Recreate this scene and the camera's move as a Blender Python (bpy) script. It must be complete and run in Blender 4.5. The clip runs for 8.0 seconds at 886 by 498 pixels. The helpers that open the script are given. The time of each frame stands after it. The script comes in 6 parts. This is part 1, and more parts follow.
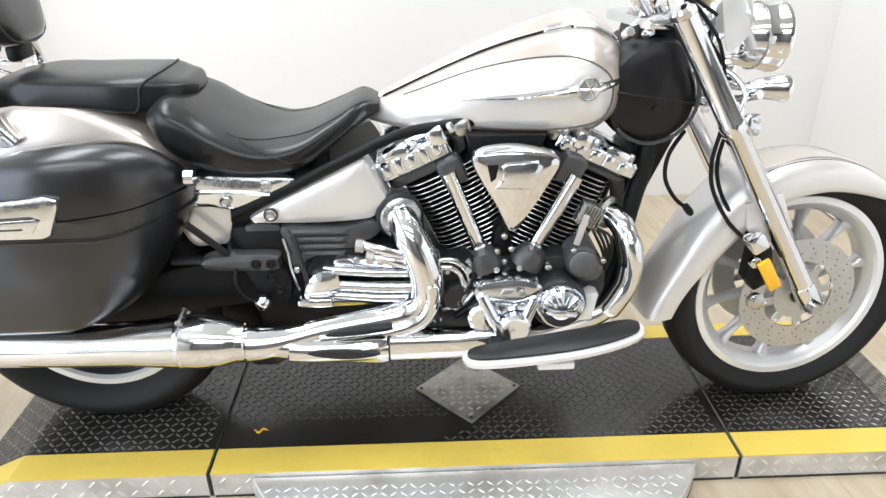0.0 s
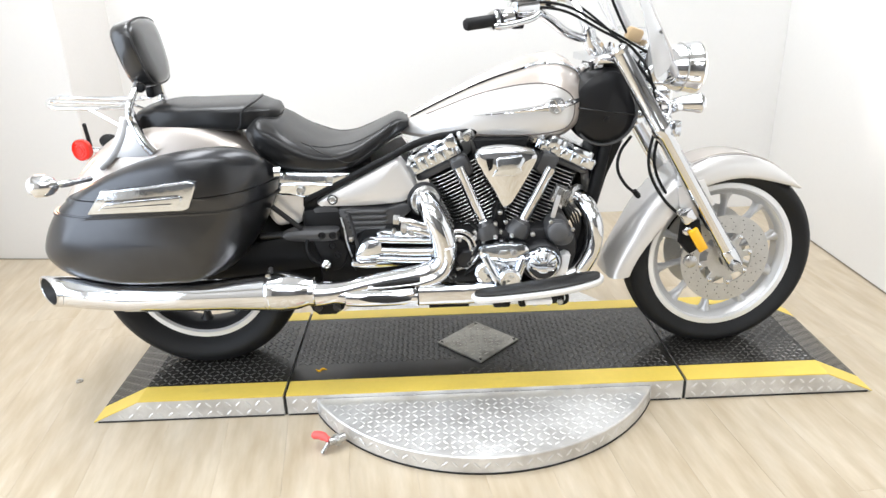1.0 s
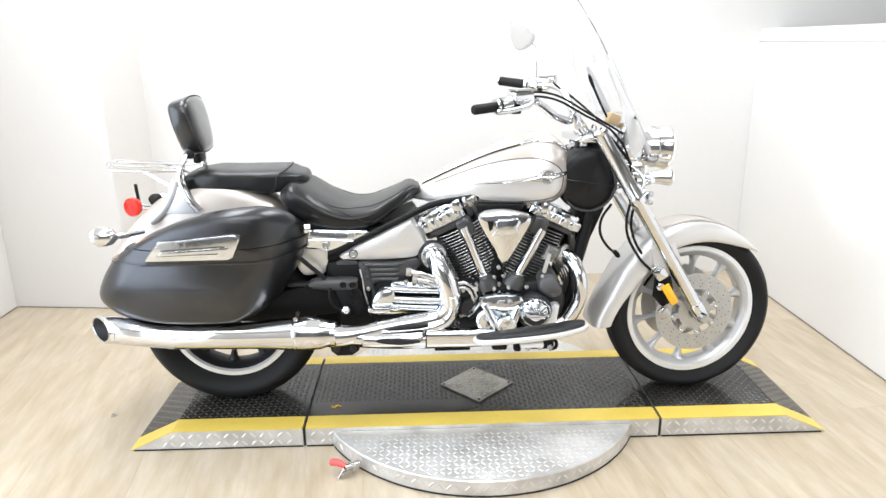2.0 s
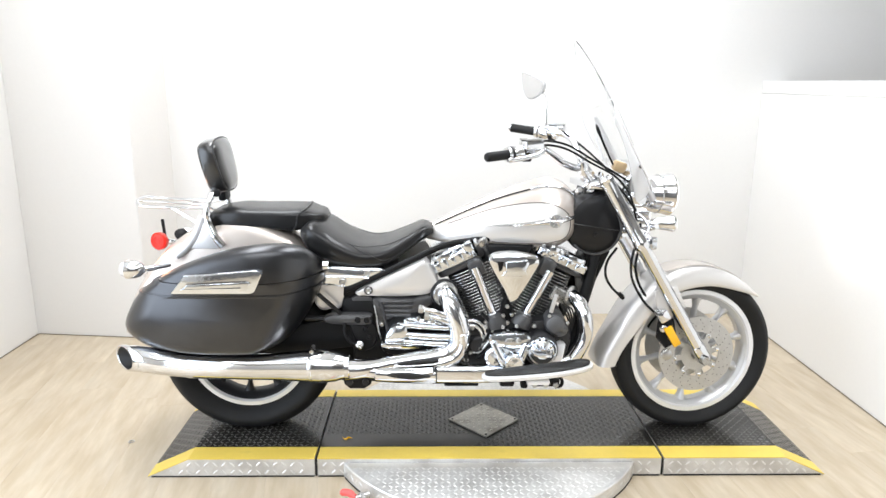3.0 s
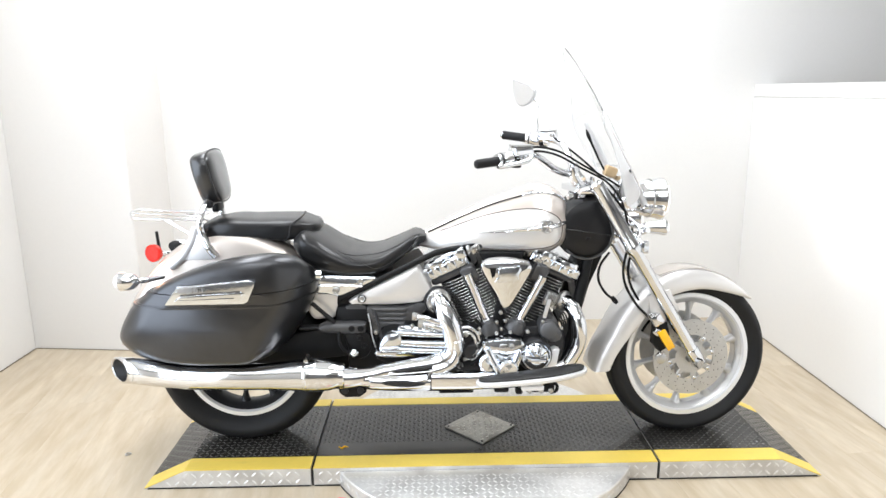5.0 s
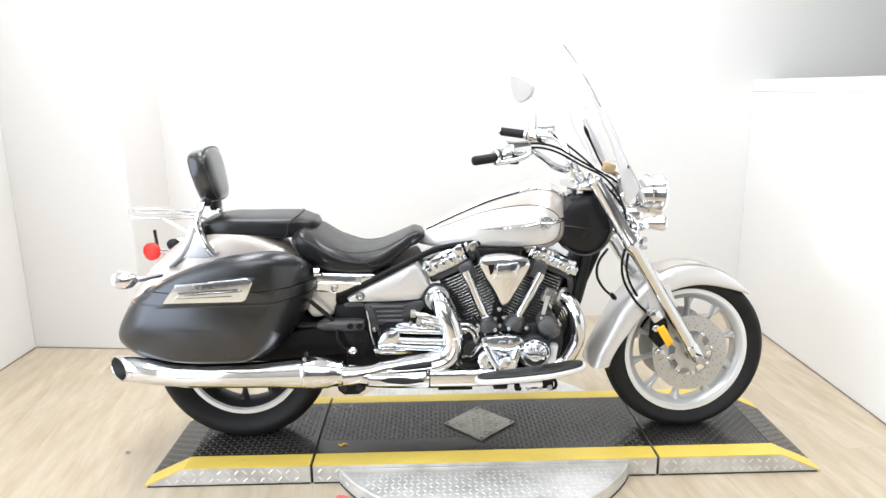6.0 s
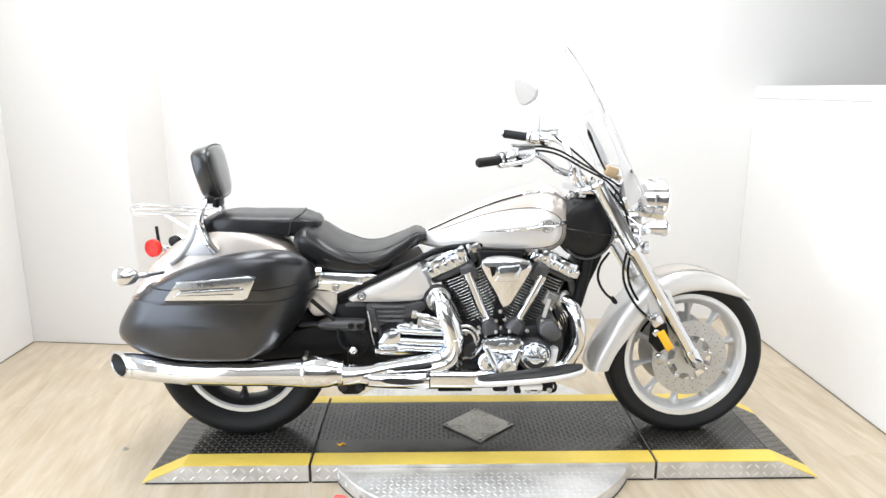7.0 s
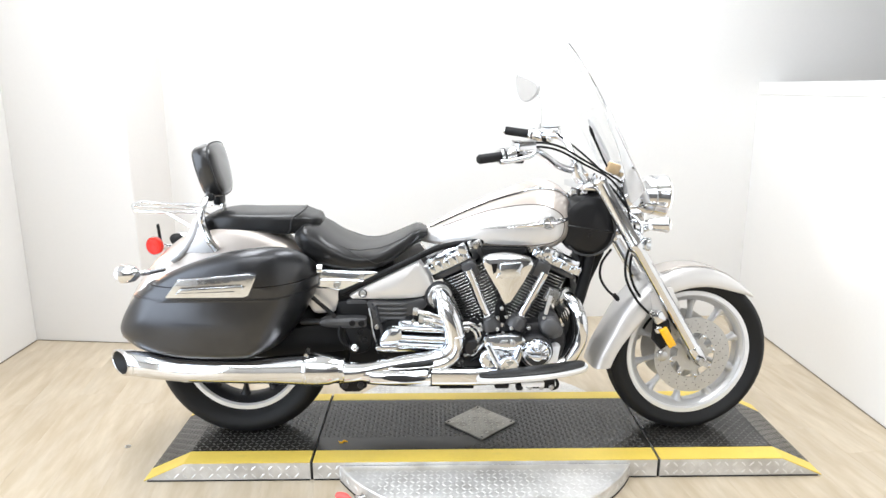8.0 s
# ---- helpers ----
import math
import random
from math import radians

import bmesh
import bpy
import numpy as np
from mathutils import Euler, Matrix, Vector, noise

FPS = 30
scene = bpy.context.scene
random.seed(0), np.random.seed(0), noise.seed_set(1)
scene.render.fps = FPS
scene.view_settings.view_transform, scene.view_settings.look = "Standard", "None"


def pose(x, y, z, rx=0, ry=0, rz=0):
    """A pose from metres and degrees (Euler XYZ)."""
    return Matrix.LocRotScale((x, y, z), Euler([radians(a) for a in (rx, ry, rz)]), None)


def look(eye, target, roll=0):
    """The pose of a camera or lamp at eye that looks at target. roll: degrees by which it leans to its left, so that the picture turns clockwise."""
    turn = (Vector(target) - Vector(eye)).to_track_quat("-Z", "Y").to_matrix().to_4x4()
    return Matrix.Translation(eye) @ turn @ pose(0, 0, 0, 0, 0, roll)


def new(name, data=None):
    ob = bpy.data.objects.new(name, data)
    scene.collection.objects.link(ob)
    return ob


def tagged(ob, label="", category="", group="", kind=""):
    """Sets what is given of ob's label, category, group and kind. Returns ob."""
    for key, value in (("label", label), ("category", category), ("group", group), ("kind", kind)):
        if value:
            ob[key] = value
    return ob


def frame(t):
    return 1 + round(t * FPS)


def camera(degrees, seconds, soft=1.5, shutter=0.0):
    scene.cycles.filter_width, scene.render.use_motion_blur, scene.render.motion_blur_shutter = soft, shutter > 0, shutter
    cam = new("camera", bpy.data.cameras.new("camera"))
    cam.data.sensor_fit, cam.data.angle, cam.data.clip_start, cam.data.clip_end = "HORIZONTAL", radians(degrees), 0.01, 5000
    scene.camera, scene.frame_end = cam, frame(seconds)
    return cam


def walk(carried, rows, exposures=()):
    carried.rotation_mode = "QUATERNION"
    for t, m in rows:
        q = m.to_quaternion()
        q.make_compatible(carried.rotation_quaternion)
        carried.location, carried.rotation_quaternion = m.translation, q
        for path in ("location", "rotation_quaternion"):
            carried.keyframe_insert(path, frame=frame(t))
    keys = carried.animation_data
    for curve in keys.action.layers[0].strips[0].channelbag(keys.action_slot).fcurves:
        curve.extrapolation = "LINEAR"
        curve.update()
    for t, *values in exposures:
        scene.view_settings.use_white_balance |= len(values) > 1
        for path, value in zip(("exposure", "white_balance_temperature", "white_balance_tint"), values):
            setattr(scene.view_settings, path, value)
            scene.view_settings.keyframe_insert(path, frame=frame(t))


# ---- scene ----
cam = camera(65.4, 8.0)
PATH = [
    (0, (-0.113, -1.46, 1.217), (-0.051, 0.328, 0.322), -0.5),
    (0.5, (-0.169, -1.785, 1.242), (-0.048, 0.036, 0.424), -1.4),
    (1, (-0.123, -2.057, 1.251), (-0.109, -0.203, 0.501), -2.1),
    (1.5, (-0.113, -2.229, 1.282), (-0.114, -0.359, 0.574), -1.0),
    (2, (-0.189, -2.355, 1.315), (-0.133, -0.44, 0.743), -0.7),
    (2.2, (-0.218, -2.399, 1.319), (-0.129, -0.463, 0.823), 0.1),
    (3.3, (-0.189, -2.461, 1.361), (-0.167, -0.513, 0.908), 0.4),
    (3.5, (-0.176, -2.469, 1.351), (-0.143, -0.514, 0.929), 0.0),
    (4, (-0.183, -2.467, 1.359), (-0.172, -0.517, 0.913), -0.7),
    (4.5, (-0.182, -2.465, 1.351), (-0.152, -0.515, 0.908), -0.4),
    (6, (-0.168, -2.46, 1.349), (-0.138, -0.512, 0.894), -0.9),
    (6.5, (-0.169, -2.463, 1.353), (-0.137, -0.515, 0.902), -0.6),
    (7, (-0.185, -2.461, 1.353), (-0.147, -0.513, 0.899), 0.1),
    (7.5, (-0.169, -2.46, 1.353), (-0.138, -0.512, 0.901), -0.4),
    (8, (-0.176, -2.457, 1.345), (-0.149, -0.51, 0.888), -0.1),
]
walk(cam, [(t, look(eye, target, roll)) for t, eye, target, roll in PATH], [(0, -0.10), (1.0, -0.05), (1.5, 0.0), (2.5, -0.02), (8.0, -0.02)])

# ---- world and lamps ----
world = bpy.data.worlds.new("world")
scene.world = world
world.use_nodes = True
world.node_tree.nodes["Background"].inputs[0].default_value = (1.0, 0.98, 0.95, 1)
world.node_tree.nodes["Background"].inputs[1].default_value = 0.1


def ceiling_lamp(x, y, z, sx, sy, watts, colour=(0.955, 0.985, 1.03)):
    data = bpy.data.lights.new("ceiling_lamp", "AREA")
    data.shape, data.size, data.size_y, data.energy, data.color = "RECTANGLE", sx, sy, watts, colour
    ob = new("ceiling_lamp", data)
    ob.matrix_basis = pose(x, y, z)
    return ob


for lx, ly, sx, sy, watts in ((-1.2, 0.25, 0.8, 2.0, 54), (0.75, 0.25, 0.8, 2.0, 54), (-0.2, -2.3, 3.2, 0.7, 50), (-0.2, -4.1, 3.2, 0.7, 45), (-0.2, -5.9, 3.2, 0.7, 35)):
    ceiling_lamp(lx, ly, 2.96, sx, sy, watts)

# daylight through the wide doorway in the left wall, behind the camera
data = bpy.data.lights.new("doorway_daylight", "AREA")
data.shape, data.size, data.size_y, data.energy, data.color = "RECTANGLE", 2.9, 2.3, 95, (0.84, 0.94, 1.08)
new("doorway_daylight", data).matrix_basis = Matrix.Translation((-2.45, -1.9, 1.30)) @ look((0, 0, 0), (1, 0, 0)).to_3x3().to_4x4()

# the motorcycle's own lit lamps
data = bpy.data.lights.new("headlight_beam", "SPOT")
data.energy, data.color, data.spot_size, data.spot_blend, data.shadow_soft_size = 40, (1.0, 0.93, 0.86), radians(38), 1.0, 0.05
new("headlight_beam", data).matrix_basis = look((0.715, 0.03, 0.955), (1.66, 0.42, 0.80))
data = bpy.data.lights.new("tail_light", "POINT")
data.energy, data.color, data.shadow_soft_size = 1.1, (1.0, 0.50, 0.30), 0.03
new("tail_light", data).matrix_basis = Matrix.Translation((-1.36, 0.10, 0.80))


# ---- materials ----
def material(name, colour, rough=0.5, metal=0.0, coat=0.0, vary=0.08, scale=6.0, fine=80.0, bump=0.0, second=None, amount=0.0, stretch=(1, 1, 1), random_amount=0.0, spread=0.08, specular=0.5, coat_rough=0.06, coat_ior=1.5, sheen=0.0, sheen_rough=0.35):
    m = bpy.data.materials.new(name)
    m.use_nodes = True
    t = m.node_tree
    n, link = t.nodes, t.links.new
    b = n["Principled BSDF"]
    b.inputs["Roughness"].default_value = rough
    b.inputs["Metallic"].default_value = metal
    b.inputs["Coat Weight"].default_value = coat
    b.inputs["Coat Roughness"].default_value = coat_rough
    b.inputs["Coat IOR"].default_value = coat_ior
    b.inputs["Sheen Weight"].default_value = sheen
    b.inputs["Sheen Roughness"].default_value = sheen_rough
    co = n.new("ShaderNodeTexCoord")
    mp = n.new("ShaderNodeMapping")
    mp.inputs["Scale"].default_value = stretch
    link(co.outputs["Object"], mp.inputs["Vector"])
    if random_amount:
        own = n.new("ShaderNodeObjectInfo")
        far = n.new("ShaderNodeVectorMath")
        far.operation = "SCALE"
        far.inputs[0].default_value = (17.0, 29.0, 11.0)
        link(own.outputs["Random"], far.inputs["Scale"])
        link(far.outputs["Vector"], mp.inputs["Location"])
    big, small = n.new("ShaderNodeTexNoise"), n.new("ShaderNodeTexNoise")
    for tex, s in ((big, scale), (small, fine)):
        tex.inputs["Scale"].default_value = s
        tex.inputs["Detail"].default_value = 5
        link(mp.outputs["Vector"], tex.inputs["Vector"])
    mix = n.new("ShaderNodeMix")
    mix.data_type = "FLOAT"
    mix.inputs["Factor"].default_value = 0.4
    link(big.outputs["Fac"], mix.inputs["A"])
    link(small.outputs["Fac"], mix.inputs["B"])
    ramp = n.new("ShaderNodeMapRange")
    ramp.inputs["From Min"].default_value, ramp.inputs["From Max"].default_value = 0.3, 0.7
    ramp.inputs["To Min"].default_value, ramp.inputs["To Max"].default_value = 1 - vary, 1 + vary
    link(mix.outputs["Result"], ramp.inputs["Value"])
    hsv = n.new("ShaderNodeHueSaturation")
    hsv.inputs["Color"].default_value = (*colour, 1)
    value = ramp.outputs["Result"]
    if random_amount:
        info = n.new("ShaderNodeObjectInfo")
        rr = n.new("ShaderNodeMapRange")
        rr.inputs["To Min"].default_value, rr.inputs["To Max"].default_value = 1 - random_amount, 1 + random_amount
        link(info.outputs["Random"], rr.inputs["Value"])
        mul = n.new("ShaderNodeMath")
        mul.operation = "MULTIPLY"
        link(value, mul.inputs[0])
        link(rr.outputs["Result"], mul.inputs[1])
        value = mul.outputs[0]
    link(value, hsv.inputs["Value"])
    out = hsv.outputs["Color"]
    if second:
        cm = n.new("ShaderNodeMix")
        cm.data_type = "RGBA"
        stain = n.new("ShaderNodeTexNoise")
        stain.inputs["Scale"].default_value = scale * 1.7
        stain.inputs["Detail"].default_value = 8
        link(mp.outputs["Vector"], stain.inputs["Vector"])
        sr = n.new("ShaderNodeMapRange")
        sr.inputs["From Min"].default_value, sr.inputs["From Max"].default_value = 0.62 - amount * 0.3 - spread, 0.62 - amount * 0.3 + spread
        sr.inputs["To Max"].default_value = 0.85
        link(stain.outputs["Fac"], sr.inputs["Value"])
        link(sr.outputs["Result"], cm.inputs["Factor"])
        link(out, cm.inputs["A"])
        cm.inputs["B"].default_value = (*second, 1)
        out = cm.outputs["Result"]
    link(out, b.inputs["Base Color"])
    b.inputs["Specular IOR Level"].default_value = specular
    rv = n.new("ShaderNodeMapRange")
    rv.inputs["To Min"].default_value, rv.inputs["To Max"].default_value = max(rough * 0.75, 0.02), min(rough * 1.25, 1)
    link(mix.outputs["Result"], rv.inputs["Value"])
    link(rv.outputs["Result"], b.inputs["Roughness"])
    if bump:
        bp = n.new("ShaderNodeBump")
        bp.inputs["Strength"].default_value = 0.6
        bp.inputs["Distance"].default_value = bump
        link(mix.outputs["Result"], bp.inputs["Height"])
        link(bp.outputs["Normal"], b.inputs["Normal"])
    return m


M_WALL = material("white_wall_paint", (0.745, 0.738, 0.722), 0.38, vary=0.015, scale=1.2, fine=60, bump=0.0006)
M_CEIL = material("ceiling_paint", (0.8, 0.8, 0.79), 0.8, vary=0.03, scale=2)
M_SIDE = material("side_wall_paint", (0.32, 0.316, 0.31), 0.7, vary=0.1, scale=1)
# for the unseen rear wall: dark, so that chrome and paint reflect dark bands
M_REAR = material("unseen_rear_wall", (0.16, 0.158, 0.155), 0.7, vary=0.1, scale=1)
M_SLAB = material("floor_slab", (0.2, 0.17, 0.13), 0.8)
M_PLANK = material("oak_plank", (0.515, 0.443, 0.336), 0.36, coat=0.12, vary=0.13, scale=2.6, fine=14, bump=0.0004, second=(0.39, 0.31, 0.205), amount=0.42, stretch=(5, 0.9, 1), random_amount=0.022, spread=0.18)
M_CHROME = material("chrome", (0.755, 0.764, 0.782), 0.06, 1.0, vary=0.02, scale=20, fine=200)
M_STEEL = material("brushed_steel", (0.50, 0.50, 0.495), 0.28, 1.0, vary=0.08, scale=30, fine=300)
M_ALU = material("cast_aluminium", (0.60, 0.60, 0.605), 0.3, 0.5, vary=0.06, scale=20, fine=300)
M_WHEEL = material("wheel_silver", (0.58, 0.58, 0.582), 0.3, 0.4, coat=0.4, vary=0.05, scale=20, fine=300)
M_LIP = material("machined_rim_lip", (0.80, 0.80, 0.805), 0.32, 0.35, coat=0.3, vary=0.03, scale=20, fine=300)
M_SILVER = material("silver_metallic_paint", (0.66, 0.642, 0.622), 0.3, 0.4, 0.9, vary=0.03, scale=8, fine=900)
M_CHAMP = material("champagne_metallic_paint", (0.575, 0.515, 0.462), 0.3, 0.52, 0.9, vary=0.03, scale=8, fine=900)
M_STRIPE = material("dark_pinstripe", (0.12, 0.1, 0.09), 0.35, 0.2)
M_LEATHER = material("black_leather", (0.008, 0.008, 0.0082), 0.55, coat=0.62, coat_rough=0.21, coat_ior=1.5, sheen=0.06, sheen_rough=0.3, specular=0.12, vary=0.25, scale=10, fine=260, bump=0.0006)
M_PAD = material("backrest_vinyl", (0.010, 0.010, 0.0103), 0.5, coat=1.0, coat_rough=0.2, coat_ior=1.6, sheen=0.9, sheen_rough=0.25, specular=0.2, vary=0.2, scale=10, fine=220, bump=0.0004)
M_PIPING = material("seat_piping", (0.012, 0.012, 0.012), 0.5)
M_BAG = material("graphite_bag_paint", (0.050, 0.051, 0.055), 0.34, 0.95, 0.5, coat_rough=0.22, coat_ior=1.6, specular=0.3, vary=0.08, scale=5, fine=30)
M_BLACK = material("satin_black", (0.006, 0.006, 0.0065), 0.45, 0.0, specular=0.2, vary=0.2, scale=15, fine=200, bump=0.0003)
M_GLOSS = material("gloss_black", (0.006, 0.006, 0.0068), 0.45, coat=0.18, coat_rough=0.16, specular=0.25, vary=0.2, scale=15, fine=200)
M_SIGNAL = material("clear_signal_lens", (0.72, 0.71, 0.69), 0.15, 0.0, 0.8, vary=0.15, scale=40, fine=120, bump=0.0006)
M_MAT = material("rubber_mat", (0.014, 0.0135, 0.013), 0.42, specular=0.35, vary=0.2, scale=20, fine=200, bump=0.0003)
M_GREY = material("engine_grey", (0.026, 0.026, 0.028), 0.42, 0.4, vary=0.15, scale=15, fine=200, bump=0.0003)
M_RUBBER = material("tyre_rubber", (0.0095, 0.0095, 0.010), 0.6, specular=0.28, vary=0.25, scale=12, fine=150, bump=0.0004)
M_DISC = material("brake_disc_steel", (0.50, 0.492, 0.475), 0.4, 0.7, vary=0.1, scale=30, fine=200)
M_AMBER = material("amber_reflector", (0.88, 0.46, 0.012), 0.25, coat=0.5)
M_RED = material("red_lens", (0.7, 0.03, 0.015), 0.2, coat=0.7)
M_LEVER = material("red_grip", (0.75, 0.1, 0.09), 0.45)
M_TAN = material("tan_plastic", (0.42, 0.30, 0.165), 0.4)
M_DECK = material("worn_dark_deck", (0.012, 0.0108, 0.009), 0.5, 0.0, coat=1.0, coat_rough=0.2, coat_ior=1.46, specular=0.12, vary=0.25, scale=5, fine=60, bump=0.0005, second=(0.020, 0.0185, 0.0165), amount=0.3)
M_TREAD = material("worn_dark_tread", (0.14, 0.138, 0.132), 0.33, 0.7, vary=0.35, scale=5, fine=40)
# worn treads, darkened further for the motorcycle's shadow on the deck
M_TREAD_WORN_SHADED = material("worn_shaded_tread", (0.064, 0.061, 0.056), 0.32, 0.5, coat=1.0, coat_rough=0.16, coat_ior=1.48, specular=0.2, vary=0.3, scale=5, fine=40)
M_RIB = material("ribbed_cover_grey", (0.06, 0.06, 0.062), 0.38, 0.3, coat=0.2, vary=0.1, scale=15, fine=200)
# white wall paint with the tail lamp's warm glow mixed into the colour
M_WALL_GLOW = material("white_wall_with_warm_glow", (0.748, 0.728, 0.703), 0.5, vary=0.03, scale=2)
M_PLATE = material("tread_plate_aluminium", (0.72, 0.712, 0.695), 0.34, 0.5, vary=0.12, scale=6, fine=120, bump=0.0004, second=(0.48, 0.465, 0.445), amount=0.3, spread=0.15)
M_PTREAD = material("bright_tread", (0.74, 0.732, 0.715), 0.32, 0.5, vary=0.1, scale=8, fine=100)
M_POLISH = material("polished_casting", (0.74, 0.772, 0.815), 0.10, 1.0, vary=0.05, scale=18, fine=60, bump=0.0026)
M_CAST = material("grey_cast_metal", (0.10, 0.10, 0.103), 0.42, 0.3, vary=0.1, scale=18, fine=200, bump=0.0003)
M_PALETREAD = material("pale_worn_tread", (0.58, 0.56, 0.51), 0.35, 0.35, vary=0.15, scale=10, fine=90)
M_DARKPLATE = material("dull_steel_plate", (0.40, 0.385, 0.35), 0.36, 0.85, vary=0.15, scale=8, fine=90, bump=0.0004, second=(0.20, 0.19, 0.16), amount=0.3)
M_YELLOW = material("safety_yellow_paint", (0.74, 0.55, 0.10), 0.42, vary=0.06, scale=7, fine=80, bump=0.0004, second=(0.55, 0.42, 0.09), amount=-0.5)
M_SEAM = material("black_seam", (0.012, 0.012, 0.012), 0.7)


def glass(name, colour, rough=0.0, clear=1.0):
    m = bpy.data.materials.new(name)
    m.use_nodes = True
    b = m.node_tree.nodes["Principled BSDF"]
    b.inputs["Base Color"].default_value = (*colour, 1)
    b.inputs["Transmission Weight"].default_value = clear
    b.inputs["Roughness"].default_value = rough
    b.inputs["IOR"].default_value = 1.3
    return m


M_SCREEN = glass("clear_windshield", (0.97, 0.975, 0.975))
M_WING = glass("hazy_deflector", (0.74, 0.732, 0.715), 0.25, 0.5)


def lit(name, colour, strength):
    m = glass(name, colour, 0.1)
    b = m.node_tree.nodes["Principled BSDF"]
    b.inputs["Transmission Weight"].default_value = 0.0
    b.inputs["Emission Color"].default_value = (*colour, 1)
    b.inputs["Emission Strength"].default_value = strength
    return m


M_LIT = lit("lit_lens", (1.0, 0.95, 0.86), 2.0)
M_LIT_RED = lit("lit_red_lens", (0.72, 0.02, 0.01), 0.17)


# ---- mesh tools ----
def finish(bm, smooth=40):
    bmesh.ops.recalc_face_normals(bm, faces=bm.faces[:])
    me = bpy.data.meshes.new("mesh")
    bm.to_mesh(me)
    bm.free()
    if smooth:
        me.shade_smooth()
        me.set_sharp_from_angle(angle=radians(smooth))
    return me


def part(name, bm, mat, parent=None, label="", m=None, smooth=40, kind=""):
    if m is not None:
        bm.transform(m)
    me = finish(bm, smooth)
    me.name = name
    me.materials.append(mat)
    ob = new(name, me)
    if parent:
        ob.parent = parent
    return tagged(ob, label=label, kind=kind)


def thing(name, label, category, group="", at=(0, 0, 0)):
    ob = new(name)
    ob.location = at
    ob.empty_display_size = 0.05
    return tagged(ob, label, category, group)


def hermite(keys, x):
    """Smooth values between keys [(x, a, b, ...)]."""
    k = np.array(keys, float)
    xs, v = k[:, 0], k[:, 1:]
    s = np.gradient(v, xs, axis=0)
    i = int(np.clip(np.searchsorted(xs, x) - 1, 0, len(xs) - 2))
    h = xs[i + 1] - xs[i]
    u = min(max((x - xs[i]) / h, 0), 1)
    return (2 * u**3 - 3 * u**2 + 1) * v[i] + (u**3 - 2 * u**2 + u) * h * s[i] + (3 * u**2 - 2 * u**3) * v[i + 1] + (u**3 - u**2) * h * s[i + 1]


def spline(pts, n=6, closed=False):
    p = [np.array(q, float) for q in pts]
    out = []
    count = len(p)
    for i in range(count if closed else count - 1):
        a, b = p[i], p[(i + 1) % count]
        before = p[i - 1] if closed or i > 0 else 2 * a - b
        after = p[(i + 2) % count] if closed or i + 2 < count else 2 * b - a
        for j in range(n):
            u = j / n
            out.append(0.5 * (2 * a + (b - before) * u + (2 * before - 5 * a + 4 * b - after) * u * u + (3 * a - before - 3 * b + after) * u**3))
    if not closed:
        out.append(p[-1])
    return out


def skin(bm, rings, caps=True, closed=True, loop=False):
    vs = [[bm.verts.new(tuple(q)) for q in r] for r in rings]
    pairs = list(zip(vs, vs[1:])) + ([(vs[-1], vs[0])] if loop else [])
    for a, b in pairs:
        for i in range(len(a) if closed else len(a) - 1):
            j = (i + 1) % len(a)
            bm.faces.new((a[i], a[j], b[j], b[i]))
    if caps and not loop:
        bm.faces.new(vs[0])
        bm.faces.new(list(reversed(vs[-1])))
    return bm


def tube(path, radius, segs=12, bm=None, caps=True):
    """A round tube along points; radius a number or one for each point."""
    bm = bm or bmesh.new()
    p = [Vector(q) for q in path]
    r = [radius] * len(p) if isinstance(radius, (int, float)) else list(radius)
    side = None
    rings = []
    for i, q in enumerate(p):
        d = (p[min(i + 1, len(p) - 1)] - p[max(i - 1, 0)]).normalized()
        if side is None:
            side = d.orthogonal().normalized()
        side = (side - d * side.dot(d)).normalized()
        up = d.cross(side)
        rings.append([q + (side * math.cos(a) + up * math.sin(a)) * r[i] for a in (2 * math.pi * k / segs for k in range(segs))])
    return skin(bm, rings, caps)


def rod(a, b, ra, rb=None, segs=14, bm=None):
    return tube([a, b], [ra, rb if rb is not None else ra], segs, bm)


def lathe(profile, base, axis, segs=32, bm=None, caps=True, loop=False):
    """profile: (distance along axis, radius)."""
    bm = bm or bmesh.new()
    d = Vector(axis).normalized()
    u = d.orthogonal().normalized()
    v = d.cross(u)
    rings = [[Vector(base) + d * h + (u * math.cos(a) + v * math.sin(a)) * max(r, 0.0004) for a in (2 * math.pi * k / segs for k in range(segs))] for h, r in profile]
    return skin(bm, rings, caps, loop=loop)


def box(centre, size, bevel=0.0, bm=None, m=None, segments=2):
    own = bmesh.new()
    bmesh.ops.create_cube(own, size=1)
    own.transform(Matrix.Diagonal((*size, 1)))
    if bevel:
        bmesh.ops.bevel(own, geom=own.edges[:], offset=bevel, segments=segments, profile=0.5, affect="EDGES")
    own.transform(Matrix.Translation(centre) @ (m or Matrix.Identity(4)))
    if bm is None:
        return own
    me = bpy.data.meshes.new("tmp")
    own.to_mesh(me)
    own.free()
    bm.from_mesh(me)
    bpy.data.meshes.remove(me)
    return bm


def inset(pts, d):
    """A closed outline moved inwards by d."""
    p = [np.array(q, float) for q in pts]
    area = sum(a[0] * b[1] - b[0] * a[1] for a, b in zip(p, p[1:] + p[:1]))
    s = 1 if area > 0 else -1
    out = []
    for i, q in enumerate(p):
        e = p[(i + 1) % len(p)] - p[i - 1]
        e = e / (np.linalg.norm(e) + 1e-9)
        out.append(q + s * d * np.array((-e[1], e[0])))
    return out


